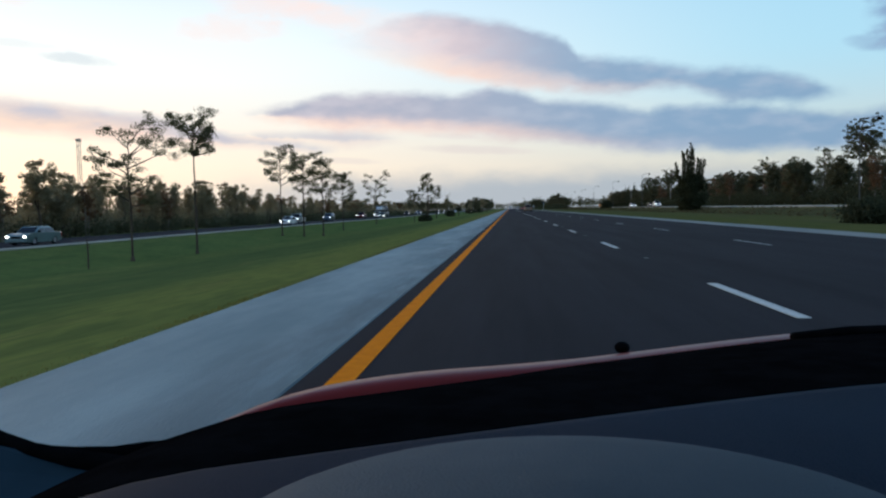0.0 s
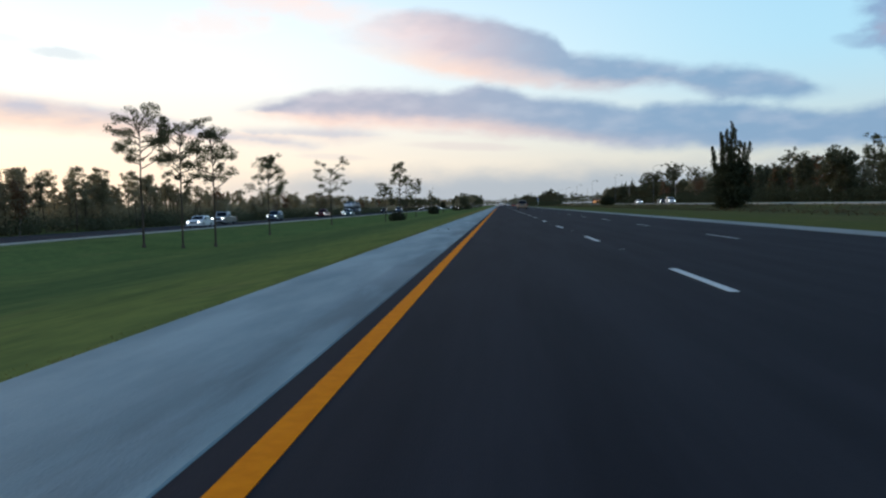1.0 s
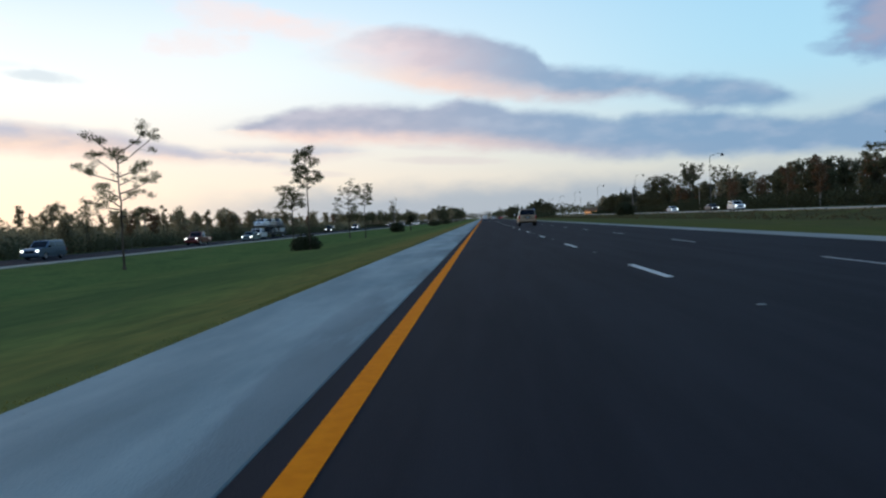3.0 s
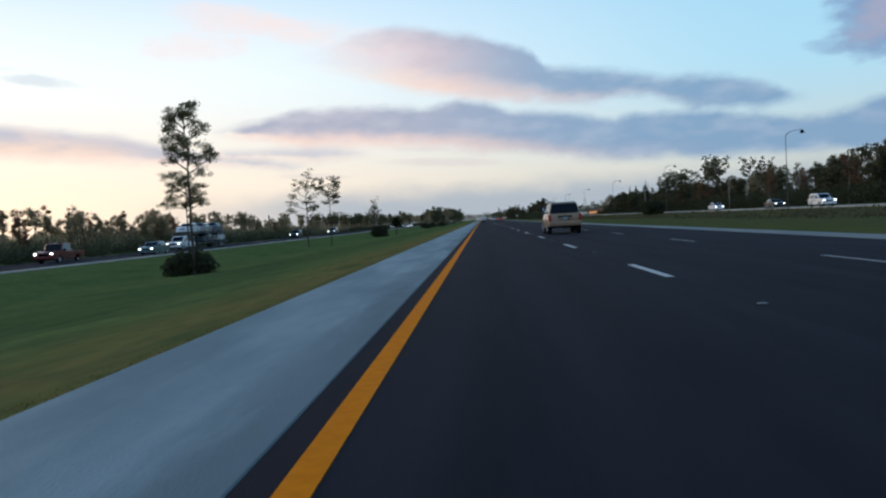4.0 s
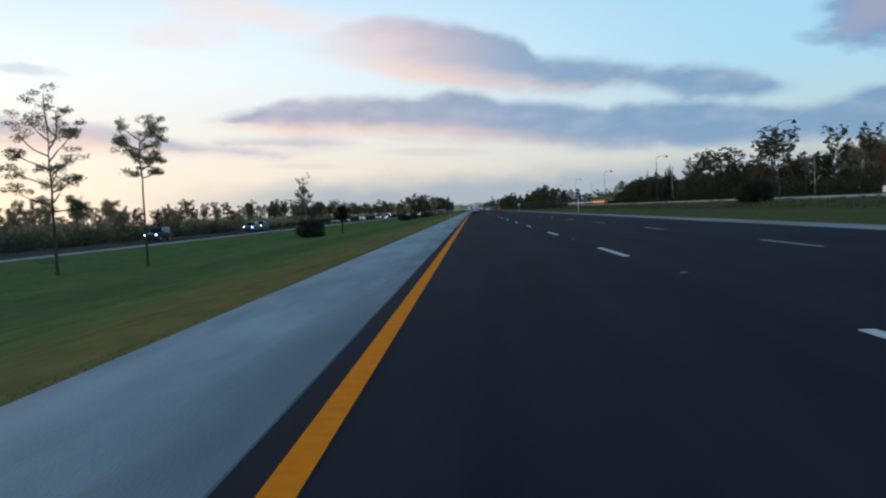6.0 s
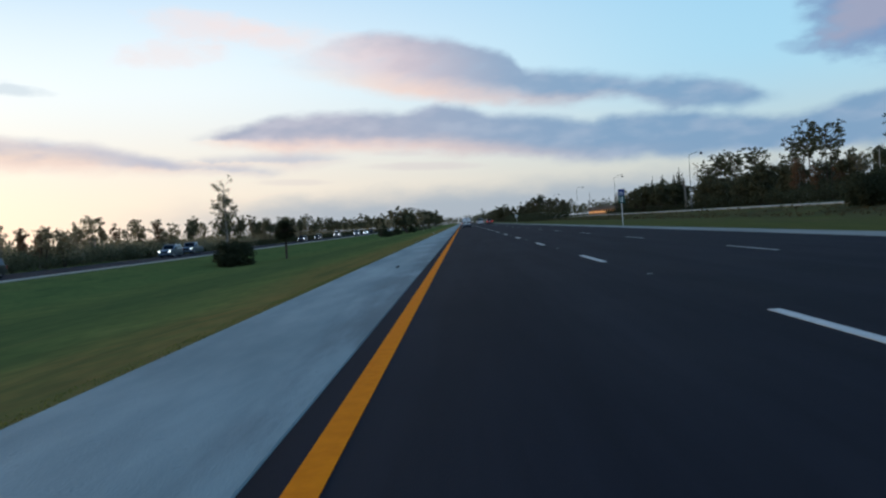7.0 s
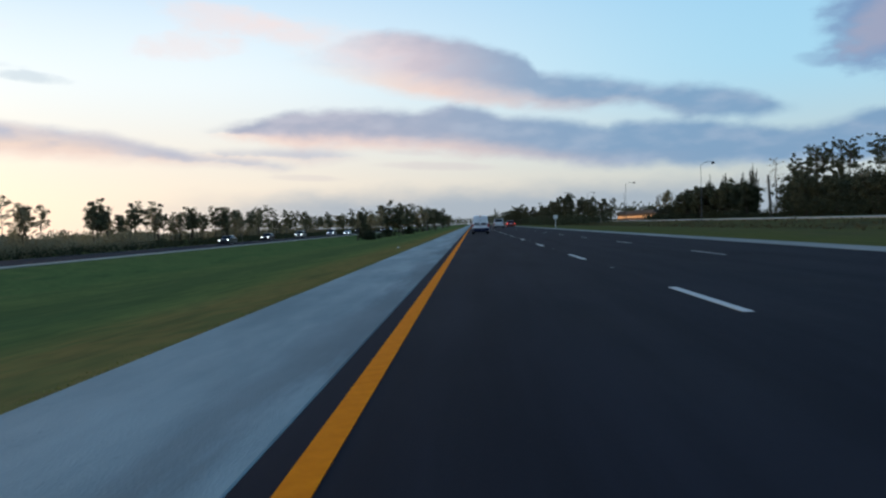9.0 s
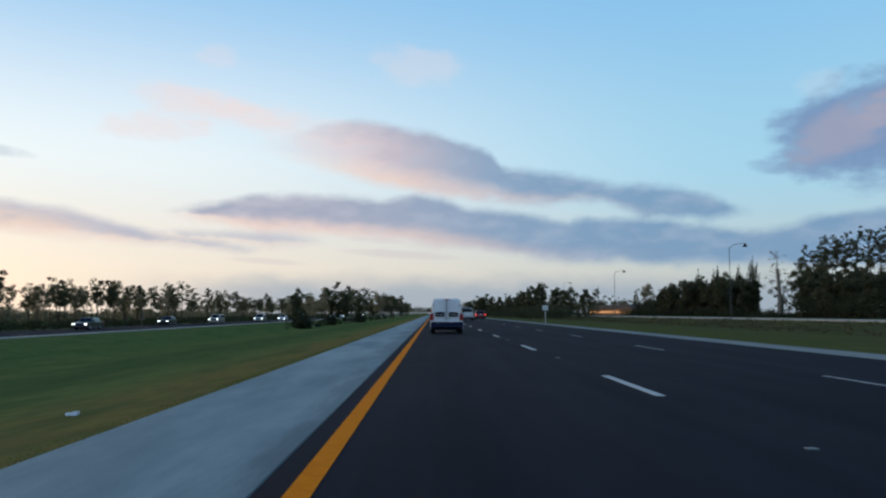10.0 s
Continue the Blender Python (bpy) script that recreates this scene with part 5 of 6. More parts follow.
def grow(kind, x, y, h, group, where):
    k = int(rng.integers(len(POOL[kind])))
    sc = h / BASE_H[kind]
    return plant(NAMES[kind], WORDS[kind] + where, POOL[kind][k], x, y, None, float(rng.random() * 360), sc * (0.9 + 0.2 * rng.random()), group, "tree", sc)


for k in range(16):
    grow("dsps"[k % 4], -27 + 5 * rng.random(), 560 + 16 * k + 6 * rng.random(), 8.5 + 4.5 * rng.random(), "far median trees", " in the median far ahead")

for y, h in ((490, 6.0), (507, 7.2), (518, 5.5), (528, 7.1), (545, 8.6), (561, 10.5), (584, 10.0), (607, 11.4), (634, 11.5), (663, 13.0), (700, 13.0), (745, 13.5)):
    grow(("d" if h in (7.2, 10.5) else "s") if h < 11.4 else "p", -27.5 + 3 * rng.random(), y, h, "far median trees", " in the median far ahead")

for k in range(22):
    grow("pdsp"[k % 4], -30 + 8 * rng.random(), 765 + 19 * k + 10 * rng.random(), 9.5 + 4.0 * rng.random(), "far median trees", " in the median far ahead")

# wood beyond the oncoming carriageway: thick and tall at first, lower and thinner further on
for k in range(300):
    near = k < 205
    y = (62 + k * 1.17 if k < 85 else 161.5 + (k - 85) * 1.9) + rng.random() * 2.0 if near else 392 + (k - 205) * 3.6 + rng.random() * 4.0
    x = -51.5 - rng.random() * 13
    kind = "sssssrst"[int(rng.integers(8))] if near else "lllslpll"[int(rng.integers(8))]
    h = 4.6 + 2.6 * rng.random() if kind != "p" else 6.4 + 2.6 * rng.random()
    if y < 150:
        if rng.random() < 0.28:
            continue
        x = -51.5 - rng.random() * 8
        kind = "kkskkrkt"[int(rng.integers(8))]
        h = (6.4 if kind == "k" else 5.0) + 2.8 * rng.random()
    elif y < 185:
        kind = "kss"[int(rng.integers(3))]
        h = 5.4 + 3.4 * rng.random()
    elif not near and kind in "sl":
        h = (3.6 if kind == "s" else 5.2) + 2.4 * rng.random()
    if kind == "t":
        h *= 0.85
    grow(kind, x, y, h, "wood beyond the oncoming road", " behind the oncoming road")

for k in range(26):
    grow("lkll"[k % 4], -51 - 6 * rng.random(), 432 + 2.9 * k + 2 * rng.random(), 5.2 + 2.6 * rng.random(), "wood beyond the oncoming road", " behind the oncoming road")

for y, h in ((499.5, 7.3), (513, 8.6), (521, 9.3), (531, 8.5), (540, 8.4), (550, 8.2), (564, 8.0), (611, 8.9), (618, 8.0), (653, 9.0), (664, 11.0), (689, 10.6), (701, 10.2), (732, 10.4)):
    grow("p", -53 - 2 * rng.random(), y, h, "wood beyond the oncoming road", " behind the oncoming road")

# wood beyond the slip road
for k in range(150):
    y = 105 + k * 3.7 + rng.random() * 3
    x = 82 + rng.random() * 22
    kind = "ddrdpsrd"[int(rng.integers(8))]
    h = 10.0 + 3.6 * rng.random()
    if kind == "p":
        h = 14.0 + 3.0 * rng.random()
    if y > 600:
        h *= 0.8
    if 562 < y < 614:
        kind, h = "d", 8.5 + 2.5 * rng.random()
    if 2.12 < (y - 350.8) / x < 2.42:  # a gap in the wood, shaped to fit the last camera view
        continue
    if y > 618:
        h *= 0.62
    elif 415 < y < 526:
        h *= 0.88
    grow(kind, x, y, h, "wood beyond the slip road", " behind the slip road")
# dense wood edge on both sides of that view-fitted gap, lower beyond the conifers
for k in range(84):
    y = 470 + 2.3 * k + 2 * rng.random()
    x = 83 + 13 * rng.random()
    if 2.10 < (y - 350.8) / x < 2.44:
        continue
    h = 7.6 + 1.8 * rng.random() if y < 552 else 10.2 + 2.4 * rng.random() if y < 630 else 5.0 + 2.0 * rng.random()
    grow("d", x, y, h, "wood beyond the slip road", " behind the slip road")
for x, y, h in [(90, 206, 22.5), (92, 212, 20), (88, 200, 18.5), (85, 426, 17), (90, 390, 16.2), (91, 408, 17.5), (90, 439, 20.4), (92, 453, 21.4), (94, 461, 20.2),
                (95, 470, 19), (90, 486, 18), (96, 498, 18.6), (92, 508, 18.2), (93, 514, 19.6), (91, 520, 18.6), (92, 526, 19.2), (92, 536, 17.8), (104, 553, 20.5)]:
    grow("u", x, y, h, "tall pines beyond the slip road", " above the wood")
for x, y, h in ((90, 612, 16.0), (91, 600, 15.0), (90, 594, 15.6), (92, 582, 15.4), (90, 567, 17.0)):
    plant("cypress_tree", "narrow dark conifer in the wood edge", cedar_meshes(int(y), h), x, y, scale=0.85, scale_z=1.0, group="conifers in the wood edge")
_s = Soup()
_s.tube([(0, 0, -0.3), (0.05, 0, 4.0), (-0.15, 0.1, 8.0), (-0.30, 0.1, 11.6)], [0.46, 0.40, 0.34, 0.24], 10)
_s.tube([(-0.2, 0.1, 9.0), (0.2, 0.3, 9.8), (0.35, 0.4, 10.6)], [0.10, 0.07, 0.03], 6)
_t = thing("dead_tree", "bare pale dead trunk standing at the wood edge", "tree", pose(82.5, 533.5, ground_z(82.5)))
part("trunk", _s.mesh("dead_trunk", M["palebark"]), None, _t)
plant("snag_tree", "half-dead pale tree with thin twigs in the wood edge", snag_meshes(19, 18.5), 99, 572, scale=2.1, scale_z=1.0)

# ---- wood edges and far woods as one mass each ----
def brush_strip(name, label, x0, x1, y0, y1, h0, h1, count, mat, size, seed, leaves=46):
    r = np.random.default_rng(seed)
    s = Soup()
    for k in range(count):
        y = y0 + (y1 - y0) * r.random()
        x = x0 + (x1 - x0) * r.random()
        hh = h0 + (h1 - h0) * r.random()
        s.leaves((x, y, ground_z(x) + hh * 0.5), hh * 0.62, leaves, size, r, 0.85, 0.55, 0.2)
    return tagged(part(name, s.mesh(name, M[mat]), None), label, "undergrowth", kind="stuff")


brush_strip("undergrowth_west", "grey-brown tangled undergrowth below the wood edge", -59, -50.5, 60, 390, 1.0, 3.0, 1050, "dark_leaves", 0.28, 41, 120)
brush_strip("thicket_west", "lighter tangled thicket of small scrub behind the oncoming road", -63, -53, 66, 215, 3.0, 5.2, 330, "leaves", 0.28, 47, 170)
brush_strip("thicket_mid_west", "grey-brown thicket of small scrub behind the oncoming road", -63, -53, 215, 405, 2.0, 3.8, 330, "leaves", 0.27, 50, 150)
brush_strip("thicket_far_west", "tall dark thicket of shrubs and saplings beside the oncoming road", -62, -50, 372, 440, 1.3, 3.6, 330, "leaves", 0.30, 57, 90)
brush_strip("undergrowth_far_west", "low tangled undergrowth below slim trees", -58, -49, 390, 800, 0.7, 1.6, 1300, "dark_shade_leaves", 0.26, 43, 60)
brush_strip("undergrowth_east", "dark tangled undergrowth below the wood edge", 79, 94, 100, 526, 2.0, 5.6, 1150, "dark_shade_leaves", 0.42, 42, 110)
brush_strip("undergrowth_far_east", "dark tangled undergrowth below conifers", 80, 94, 562, 680, 1.2, 3.4, 330, "dark_shade_leaves", 0.36, 48, 110)
brush_strip("undergrowth_gap", "low weeds where the wood opens", 80, 94, 526, 562, 0.6, 1.5, 90, "dark_shade_leaves", 0.30, 49, 70)
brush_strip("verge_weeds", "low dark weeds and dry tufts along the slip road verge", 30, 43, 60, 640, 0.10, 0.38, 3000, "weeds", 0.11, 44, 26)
brush_strip("undergrowth_median", "dark shrubs below the far median trees", -28, -24, 505, 780, 0.6, 1.6, 60, "dark_shade_leaves", 0.30, 45, 90)
brush_strip("undergrowth_far_verge", "dark shrubs below the far verge trees", 26, 43, 545, 900, 1.5, 4.5, 520, "dark_shade_leaves", 0.36, 46, 110)


def far_wood(name, label, xs, ys, h0, h1, count, mat, seed, low=0.25):
    r = np.random.default_rng(seed)
    s = Soup()
    for k in range(count):
        u = r.random()
        y = ys[0] + (ys[1] - ys[0]) * u
        x = xs[0] + (xs[1] - xs[0]) * r.random()
        hh = h0 + (h1 - h0) * r.random()
        z = ground_z(x)
        s.tube([(x, y, z - 0.2), (x + r.normal() * 0.3, y, z + hh * 0.8)], [0.16, 0.05], 5)
        for q in range(8):
            s.leaves((x + r.normal() * 1.3, y + r.normal() * 1.3, z + hh * (low + (0.95 - low) * r.random())), 1.0, 44, 0.5, r, 0.8, 0.55, 0.1)
    return tagged(part(name, s.mesh(name, M[mat]), None), label, "wood", kind="stuff")


far_wood("far_wood_west", "distant dark wood beyond the oncoming road", (-130, -50), (700, 1500), 6, 11, 330, "leaves", 51, 0.45)
far_wood("far_wood_east", "distant dark wood beyond the verge", (18, 170), (760, 1500), 8, 13, 330, "dark_leaves", 52)
far_wood("far_wood_ahead", "distant dark trees closing the road's end", (-60, 60), (1500, 2000), 9, 15, 200, "dark_leaves", 53)
far_wood("wood_depth_west", "dim trees deep in the wood", (-110, -68), (60, 390), 3.0, 4.4, 300, "leaves", 54, 0.3)
far_wood("wood_depth_far_west", "dim slim trees deep in the wood", (-110, -68), (390, 720), 2.0, 3.6, 120, "leaves", 56, 0.30)
far_wood("wood_depth_east", "dim trees deep in the wood", (104, 150), (110, 585), 11, 15, 230, "dark_leaves", 55)
for x, y, h in [(40, 635, 12), (41, 604, 9.2), (41, 580, 8.6), (41, 557, 7.4), (38, 648, 10.5), (38, 662, 10), (36, 675, 9.4), (34, 690, 9), (31, 705, 9), (28, 716, 9.2), (25, 724, 10), (24, 740, 9.5), (24, 775, 9), (24, 840, 8.8)]:
    grow("d", x, y, h, "trees on the far verge", " on the far verge")
for x, y, h in [(84, 655, 12), (87, 664, 11.5), (85, 673, 11)]:
    grow("s", x, y, h, "slim trees beyond the slip road", " beyond the slip road")

# ---- lamps, poles, signs ----
def street_lamp(x, y, z, h):
    e = thing("street_lamp", "tall grey street lamp with curved arm beside the slip road", "street lamp", pose(x, y, z), "slip road lamps")
    s = Soup()
    s.tube([(0, 0, 0), (0, 0, h * 0.5), (0, 0, h - 0.3)], [0.07, 0.055, 0.04], 8)
    part("pole", s.mesh("lamp_pole", M["steel"]), None, e)
    s = Soup()
    s.tube([(0, 0, h - 0.3), (0.5, 0, h + 0.1), (1.4, 0, h + 0.3), (2.2, 0, h + 0.35)], [0.045, 0.04, 0.035, 0.03], 6)
    part("arm", s.mesh("lamp_arm", M["steel"]), None, e)
    bm = bmesh.new()
    bmesh.ops.create_cone(bm, cap_ends=True, segments=12, radius1=0.36, radius2=0.10, depth=0.45, matrix=Matrix.Translation((2.25, 0, h + 0.12)))
    part("lamp_head", bm, M["black"], e)
    part("base_plate", box(-0.22, 0.22, -0.22, 0.22, -0.05, 0.06, 0.01), M["steel"], e)
    return e


first_lamp = street_lamp(42.6, 97.0, ground_z(42.6), 10.4)
for k in range(8):
    copy_thing(first_lamp, pose(42.6, 180.0 + 70 * k, ground_z(42.6)))


def pole(x, y, h, mat, label, r=0.14):
    e = thing("utility_pole", label, "pole", pose(x, y, ground_z(x)))
    s = Soup()
    s.tube([(0, 0, -0.1), (0, 0, h * 0.5), (0, 0, h)], [r, r * 0.85, r * 0.7], 8)
    part("shaft", s.mesh("pole_shaft", M[mat]), None, e)
    part("cap", box(-r, r, -r, r, h - 0.02, h + 0.06, 0.02), M["steel"], e)
    return e


pole(75.0, 700, 13.0, "bark", "dark wooden pole beside the slip road", 0.12)
pole(81.0, 398, 9.5, "ramp", "pale concrete pole beside the wood")

mast = thing("radio_mast", "tall slender radio mast rising behind the wood", "mast", pose(-80, 141.8, ground_z(-80)))
s = Soup()
for k in range(3):
    w = k * 2.094
    s.tube([(0.45 * math.cos(w), 0.45 * math.sin(w), 0), (0.36 * math.cos(w), 0.36 * math.sin(w), 17.2)], [0.07, 0.06], 5)
for k in range(22):
    z = 0.4 + k * 0.78
    s.tube([(0.3 * math.cos(k * 2.094), 0.3 * math.sin(k * 2.094), z), (0.3 * math.cos((k + 1) * 2.094), 0.3 * math.sin((k + 1) * 2.094), z + 0.7)], [0.025, 0.025], 4)
part("lattice", s.mesh("mast_lattice", M["ramp"]), None, mast)
part("aerial", box(-0.5, 0.5, -0.2, 0.2, 16.8, 17.3, 0.05), M["ramp"], mast)

# blue and green marker sign on the outer verge
sign = thing("marker_sign", "blue and green roadside marker sign on a pale post", "sign", pose(14.5, 314.2, ground_z(14.6)))
part("post", box(-0.035, 0.035, -0.02, 0.02, -0.1, 3.0, 0.006), M["sign_white"], sign)
part("upper_panel", box(-0.27, 0.27, -0.03, -0.022, 2.50, 3.06, 0.003), M["sign_blue"], sign)
part("lower_panel", box(-0.27, 0.27, -0.03, -0.022, 1.86, 2.49, 0.003), M["sign_green"], sign)
part("legend_bar", box(-0.15, 0.15, -0.036, -0.031, 2.72, 2.82), M["sign_white"], sign)
part("legend_bar", box(-0.18, 0.18, -0.036, -0.031, 2.58, 2.63), M["sign_white"], sign)
for z in (2.02, 2.18, 2.34):
    part("legend_bar", box(-0.13, 0.13, -0.036, -0.031, z - 0.035, z + 0.035), M["sign_white"], sign)

sign2 = thing("roadside_sign", "small white roadside sign on a post", "sign", pose(14.6, 447, ground_z(14.6)))
part("post", box(-0.04, 0.04, -0.03, 0.03, -0.1, 1.8, 0.006), M["sign_white"], sign2)
part("panel", box(-0.36, 0.36, -0.045, -0.032, 1.5, 2.1, 0.004), M["sign_white"], sign2)

sign3 = thing("roadside_sign", "grey back of a small sign beside the oncoming road", "sign", pose(-47.4, 279.5, ground_z(-47.4)))
part("post", box(-0.05, 0.05, -0.04, 0.04, -0.1, 2.6, 0.006), M["steel"], sign3)
part("panel", box(-0.34, 0.34, -0.055, -0.042, 1.7, 2.6, 0.004), M["steel"], sign3)

litter = thing("litter", "crumpled white scrap of paper lying on the grass", "litter", pose(-3.6, 360.5, ground_z(-3.6) + 0.02))
bm = bmesh.new()
bmesh.ops.create_icosphere(bm, subdivisions=2, radius=0.12)
for v in bm.verts:
    v.co *= 0.75 + 0.5 * noise.noise(v.co * 14)
    v.co.z *= 0.45
part("paper", bm, M["litter"], litter)

for k, (x, y, r2) in enumerate([(-0.61, 79.6, 0.16), (-1.95, 213.3, 0.10), (-1.02, 266.5, 0.08), (-1.22, 68.7, 0.07), (-1.62, 68.2, 0.05), (-1.95, 184.95, 0.13), (-1.79, 290.2, 0.05)]):
    scrap = thing("tyre_scrap", "curled black scrap of tyre lying on the concrete shoulder", "debris", pose(x, y, 0.003, 0, 0, 40 * k), "shoulder debris")
    rows_s = [[(r2 * (i / 8 - 0.5) * 2, 0.35 * r2 * (j - 1) + 0.12 * r2 * math.sin(i * 1.3 + k), 0.008 + 0.55 * r2 * (i / 8) ** 3 + 0.03 * r2 * math.sin(i * 2.1 + j)) for i in range(9)] for j in range(3)]
    tread = part("tread_strip", grid_mesh("tread_strip", rows_s), M["tyre"], scrap)
    sol = tread.modifiers.new("depth", "SOLIDIFY")
    sol.thickness = 0.006

# low building with warm lights beyond the slip road
hall = thing("low_building", "long low brown building with warm lit openings far off", "building", pose(96, 765, 0))
part("wall", box(-3, 3, -52, 52, -0.1, 3.4, 0.03), M["brick"], hall)
part("roof", prism([(-52.6, 3.4), (52.6, 3.4), (50, 5.2), (-50, 5.2)], 3.6, 0.3, 0.2), M["roof"], hall)
for k in range(17):
    part("window", box(-3.06, -2.98, -49.5 + 6 * k, -46.5 + 6 * k, 1.0, 2.3, 0.01), M["orange_lamp"], hall)


# ---- the red car the drive begins in: bonnet, cowl and dashboard ----
CX = 1.40
car = thing("red_car", "dark red car front with black cowl and blue-grey dashboard", "car", pose(CX, 1.4, 0))


def local(x, y, z):
    return (x - CX, y - 1.4, z)


def joint_y(x):
    """Where the dashboard meets the foot of the windscreen."""
    return 1.05 - 0.5 * math.sqrt((x - 1.62) ** 2 + 0.03)


def cowl_y(x):
    return 1.60 - 0.62 * math.sqrt((x - 1.75) ** 2 + 0.03)


rows_d = []
for j in range(25):
    v = j / 24
    r = []
    for i in range(41):
        x = 0.46 + 1.90 * i / 40
        y = 0.30 + (joint_y(x) + 0.03 - 0.30) * v
        hump = 0.008 * math.exp(-((x - 1.10) / 0.24) ** 2 - ((y - 0.52) / 0.17) ** 2)
        r.append(local(x, y, 0.858 - 0.028 * v * v + hump - 0.10 * max(0, 0.12 - v) / 0.12 - 1.1 * max(0, 0.80 - x) ** 2))
    rows_d.append(r)
dash_mesh = grid_mesh("dashboard", rows_d)
dash_ob = part("dashboard", dash_mesh, M["dash"], car, "blue-grey soft vinyl dashboard top", smooth=True)
sol = dash_ob.modifiers.new("depth", "SOLIDIFY")
sol.thickness, sol.offset = 0.06, -1
rows_d = []
for j in range(17):
    q = (j / 16) ** 0.8
    r = []
    for i in range(49):
        w = 2 * math.pi * i / 48
        x, y = 1.095 + 0.235 * q * math.cos(w), 0.475 + 0.205 * q * math.sin(w)
        r.append(local(x, y, 0.846 + 0.042 * math.sqrt(max(0.0, 1 - q ** 3.0)) - 0.012 * q))
    rows_d.append(r)
part("instrument_binnacle", grid_mesh("instrument_binnacle", rows_d), M["binnacle"], car, "grey hood over the instruments, light from the left painted in", smooth=True)
rows_d = []
for j in range(9):
    v = j / 8
    r = []
    for i in range(41):
        x = 0.58 + 1.94 * i / 40
        y = joint_y(x) + (cowl_y(x) - joint_y(x)) * v
        r.append(local(x, y, 0.826 - 0.022 * v + 0.012 * math.sin(v * 3.14) - 1.1 * max(0, 0.80 - x) ** 2))
    rows_d.append(r)
cowl_ob = part("cowl", grid_mesh("cowl", rows_d), M["black"], car, "black plastic cowl below the windscreen", smooth=True)
sol = cowl_ob.modifiers.new("depth", "SOLIDIFY")
sol.thickness, sol.offset = 0.05, -1
rows_d = []
for j in range(17):
    v = j / 16
    r = []
    for i in range(41):
        x = 0.60 + 1.60 * i / 40
        w = abs(x - CX) / 0.80
        y = cowl_y(x) - 0.03 + (2.85 - 0.25 * w * w - cowl_y(x)) * v
        z = 0.803 + 0.014 * math.exp(-((x - 0.86) / 0.2) ** 2) - 1.1 * max(0, 0.80 - x) ** 2 - 0.27 * max(0.0, y - cowl_y(x) + 0.03 - 0.085) - 0.02 * w ** 6
        r.append(local(x, y, z))
    rows_d.append(r)
hood_ob = part("bonnet", grid_mesh("bonnet", rows_d), M["red_paint"], car, "glossy dark red bonnet", smooth=True)
sol = hood_ob.modifiers.new("depth", "SOLIDIFY")
sol.thickness, sol.offset = 0.03, -1
under = arch(-2.15, 0.29, 0.2)
part("body", prism([(1.40, 0.20), *under, (-2.85, 0.25), (-2.90, 0.60), (-2.80, 0.80), (-1.75, 0.82), (-1.62, 0.56), (-0.70, 0.48), (0.5, 0.40), (1.0, 0.31), (1.36, 0.26)], 0.88, 0.08, 0.02), M["red_paint"], car)
for sgn in (-1, 1):
    for y, r in ((0.35, 0.265), (-2.15, 0.29)):
        wheel(car, sgn * 0.86, y, r, 0.20, sgn)
    xa, xb = sorted((sgn * 0.93, sgn * 1.0))
    part("door", box(xa, xb, -1.95, -0.66, 0.30, 0.72, 0.03, 2), M["red_paint"], car)
    part("door_trim", box(sgn * 0.895 - 0.03, sgn * 0.895 + 0.03, -1.95, -0.66, 0.45, 0.79, 0.02, 2), M["dash"], car, "blue-grey door trim")
    s = Soup()
    s.tube([(sgn * 1.0, -0.60, 0.775), (sgn * 1.03, -0.64, 0.86), (sgn * 0.95, -0.86, 1.08), (sgn * 0.78, -1.12, 1.32)], [0.032, 0.034, 0.034, 0.034], 10)
    part("windscreen_pillar", s.mesh("windscreen_pillar", M["black"]), None, car, smooth=True)
    s = Soup()
    s.tube([(sgn * 0.92, -2.0, 0.80), (sgn * 0.86, -2.02, 1.1), (sgn * 0.74, -1.98, 1.33)], [0.05, 0.05, 0.05], 10)
    part("door_pillar", s.mesh("door_pillar", M["black"]), None, car, smooth=True)
# roof and rear stay out of view, added to shade the dashboard
rows_d = [[(x, -1.08 - 1.55 * j / 8, 1.355 - 0.05 * (x / 0.76) ** 4 - 0.10 * max(0, j - 5) / 3) for x in [-0.76 + 0.076 * i for i in range(21)]] for j in range(9)]
unseen_roof_ob = part("roof", grid_mesh("roof", rows_d), M["red_paint"], car, smooth=True)
sol = unseen_roof_ob.modifiers.new("depth", "SOLIDIFY")
sol.thickness, sol.offset = 0.05, -1
part("rear_shelf", box(-0.80, 0.80, -2.75, -2.55, 0.55, 1.22, 0.03, 2), M["black"], car)
part("steering_column", box(-0.60, -0.28, -1.12, -0.86, 0.55, 0.76, 0.03, 2), M["black"], car)
s = Soup()
s.tube([local(0.72, 0.78, 0.785), local(0.66, 0.79, 0.787), local(0.597, 0.80, 0.793), local(0.541, 0.82, 0.795), local(0.482, 0.85, 0.799), local(0.376, 0.90, 0.813)], [0.012, 0.012, 0.010, 0.009, 0.009, 0.010], 10)
s.tube([local(0.488, 0.860, 0.785), local(0.527, 0.842, 0.785), local(0.579, 0.831, 0.785), local(0.623, 0.833, 0.785), local(0.653, 0.851, 0.785), local(0.684, 0.883, 0.785), local(0.713, 0.930, 0.785), local(0.748, 0.975, 0.785)], [0.009, 0.010, 0.011, 0.011, 0.011, 0.010, 0.010, 0.008], 10)
part("windscreen_seal", s.mesh("windscreen_seal", M["black"]), None, car, "black corner of the windscreen surround", smooth=True)
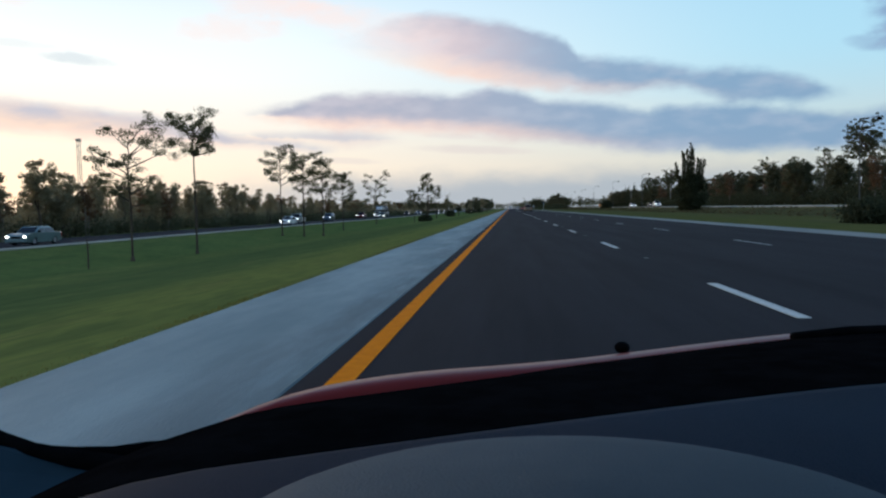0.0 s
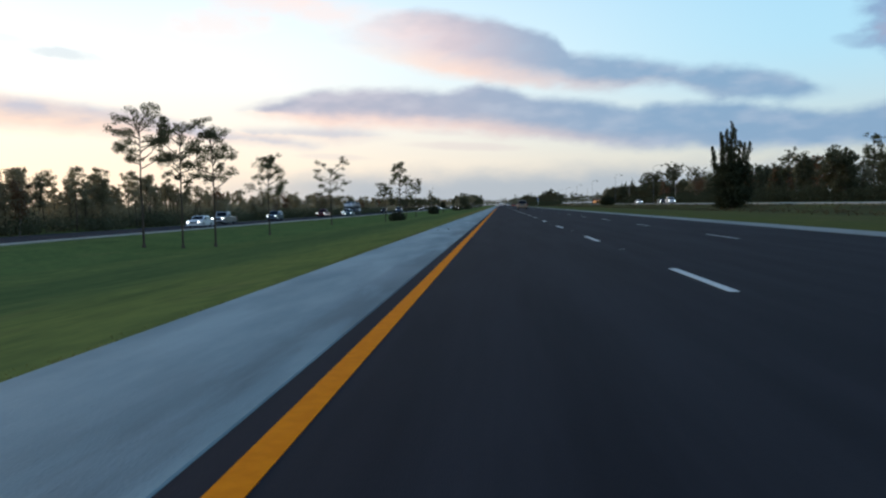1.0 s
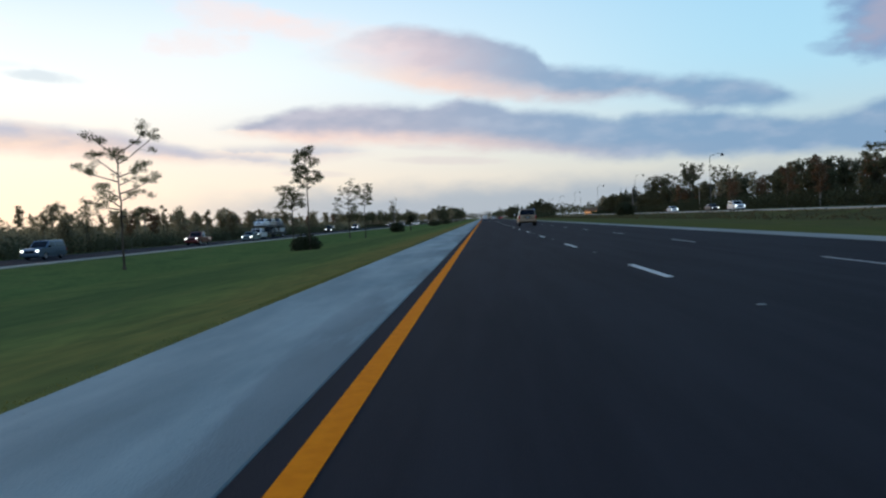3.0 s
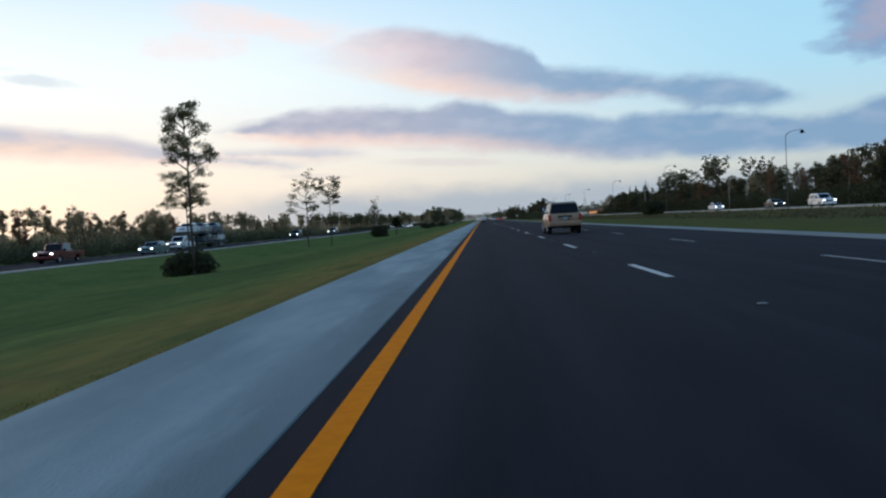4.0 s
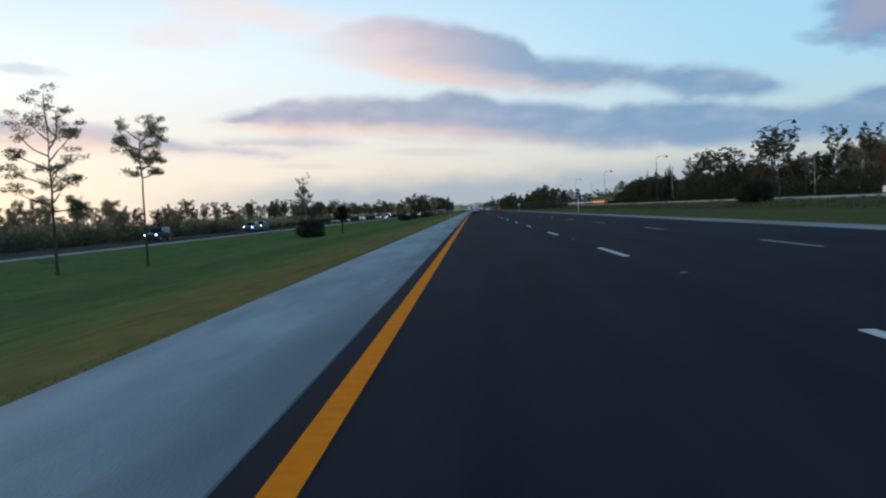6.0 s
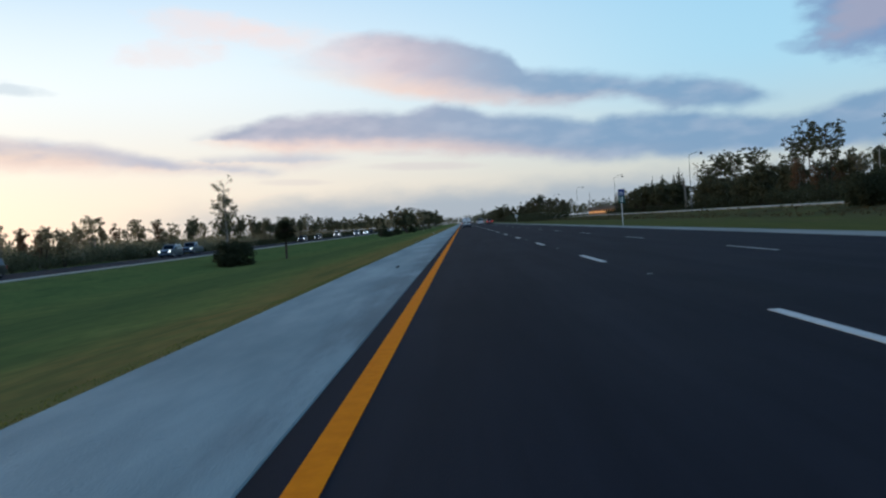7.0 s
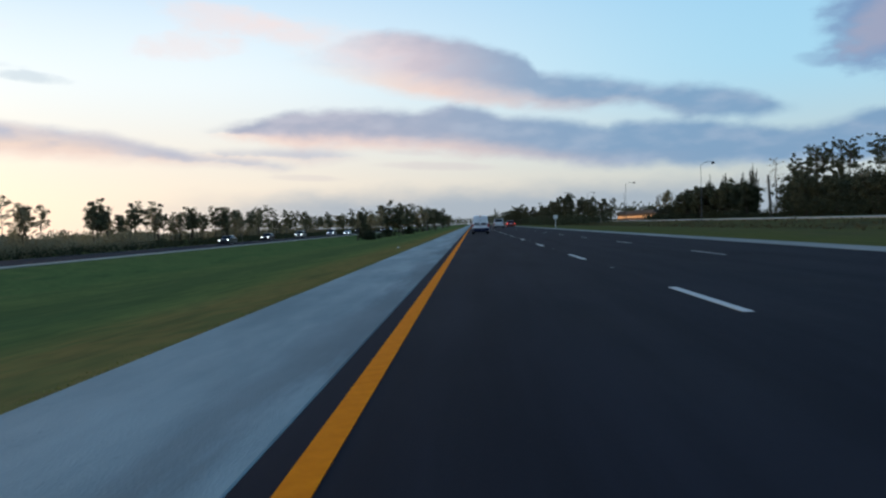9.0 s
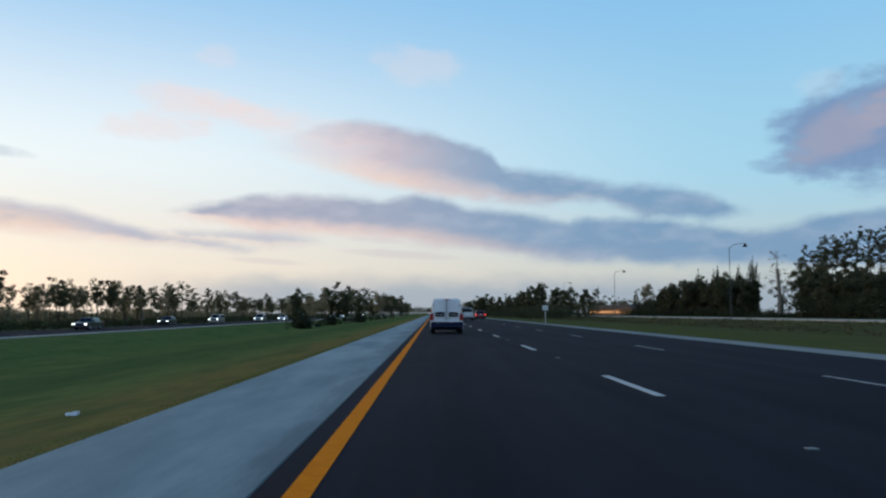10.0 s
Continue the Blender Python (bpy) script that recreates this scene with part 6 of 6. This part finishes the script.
part("corner_trim", panel([local(0.373, 0.86, 0.806), local(0.68, 0.785, 0.778), local(0.70, 0.66, 0.735), local(0.45, 0.66, 0.67)], 0.01), M["corner_trim"], car, "dark teal-blue pillar trim")
bm = bmesh.new()
bmesh.ops.create_uvsphere(bm, u_segments=14, v_segments=8, radius=0.011, matrix=Matrix.Translation(local(1.245, 1.37, 0.803)) @ Matrix.Diagonal((1.2, 1.0, 0.9, 1)))
part("washer_nozzle", bm, M["black"], car, "small black washer nozzle", smooth=True)
s = Soup()
s.tube([local(1.55 + 0.11 * k, cowl_y(1.55 + 0.11 * k) + 0.0, 0.806 + 0.004 * math.sin(k)) for k in range(8)], [0.009] * 8, 8)
part("wiper_arm", s.mesh("wiper_arm", M["black"]), None, car, "black wiper arm", smooth=True)

# ---- grass along the shoulders ----
def grass_fringe(name, label, mat, seed, count, xfun, y0, y1, h):
    r = np.random.default_rng(seed)
    y = y0 + (y1 - y0) * r.random(count)
    x = xfun(r, count)
    z = np.array([ground_z(v) for v in x]) - 0.01
    hh = h * (0.4 + 0.9 * r.random(count))
    a = r.random(count) * 6.28
    w = 0.012 + 0.012 * r.random(count)
    lean = 0.5 * hh * (r.random(count) - 0.5)
    p0 = np.stack([x - np.cos(a) * w, y - np.sin(a) * w, z], 1)
    p1 = np.stack([x + np.cos(a) * w, y + np.sin(a) * w, z], 1)
    p2 = np.stack([x + lean, y + 0.5 * hh * (r.random(count) - 0.5), z + hh], 1)
    me = bpy.data.meshes.new(name)
    me.from_pydata(np.stack([p0, p1, p2], 1).reshape(-1, 3), [], [(3 * k, 3 * k + 1, 3 * k + 2) for k in range(count)])
    me.materials.append(M[mat])
    return tagged(part(name, me, None), label, "grass", kind="stuff")


grass_fringe("grass_edge_median", "ragged green grass blades beside the inner shoulder", "blades", 61, 110000, lambda r, n: -2.10 - 0.45 * r.random(n) ** 1.5, 0, 420, 0.026)
grass_fringe("grass_edge_outer", "ragged green grass blades beside the outer shoulder", "blades", 63, 30000, lambda r, n: 12.19 + 0.4 * r.random(n) ** 2.0, 15, 440, 0.045)
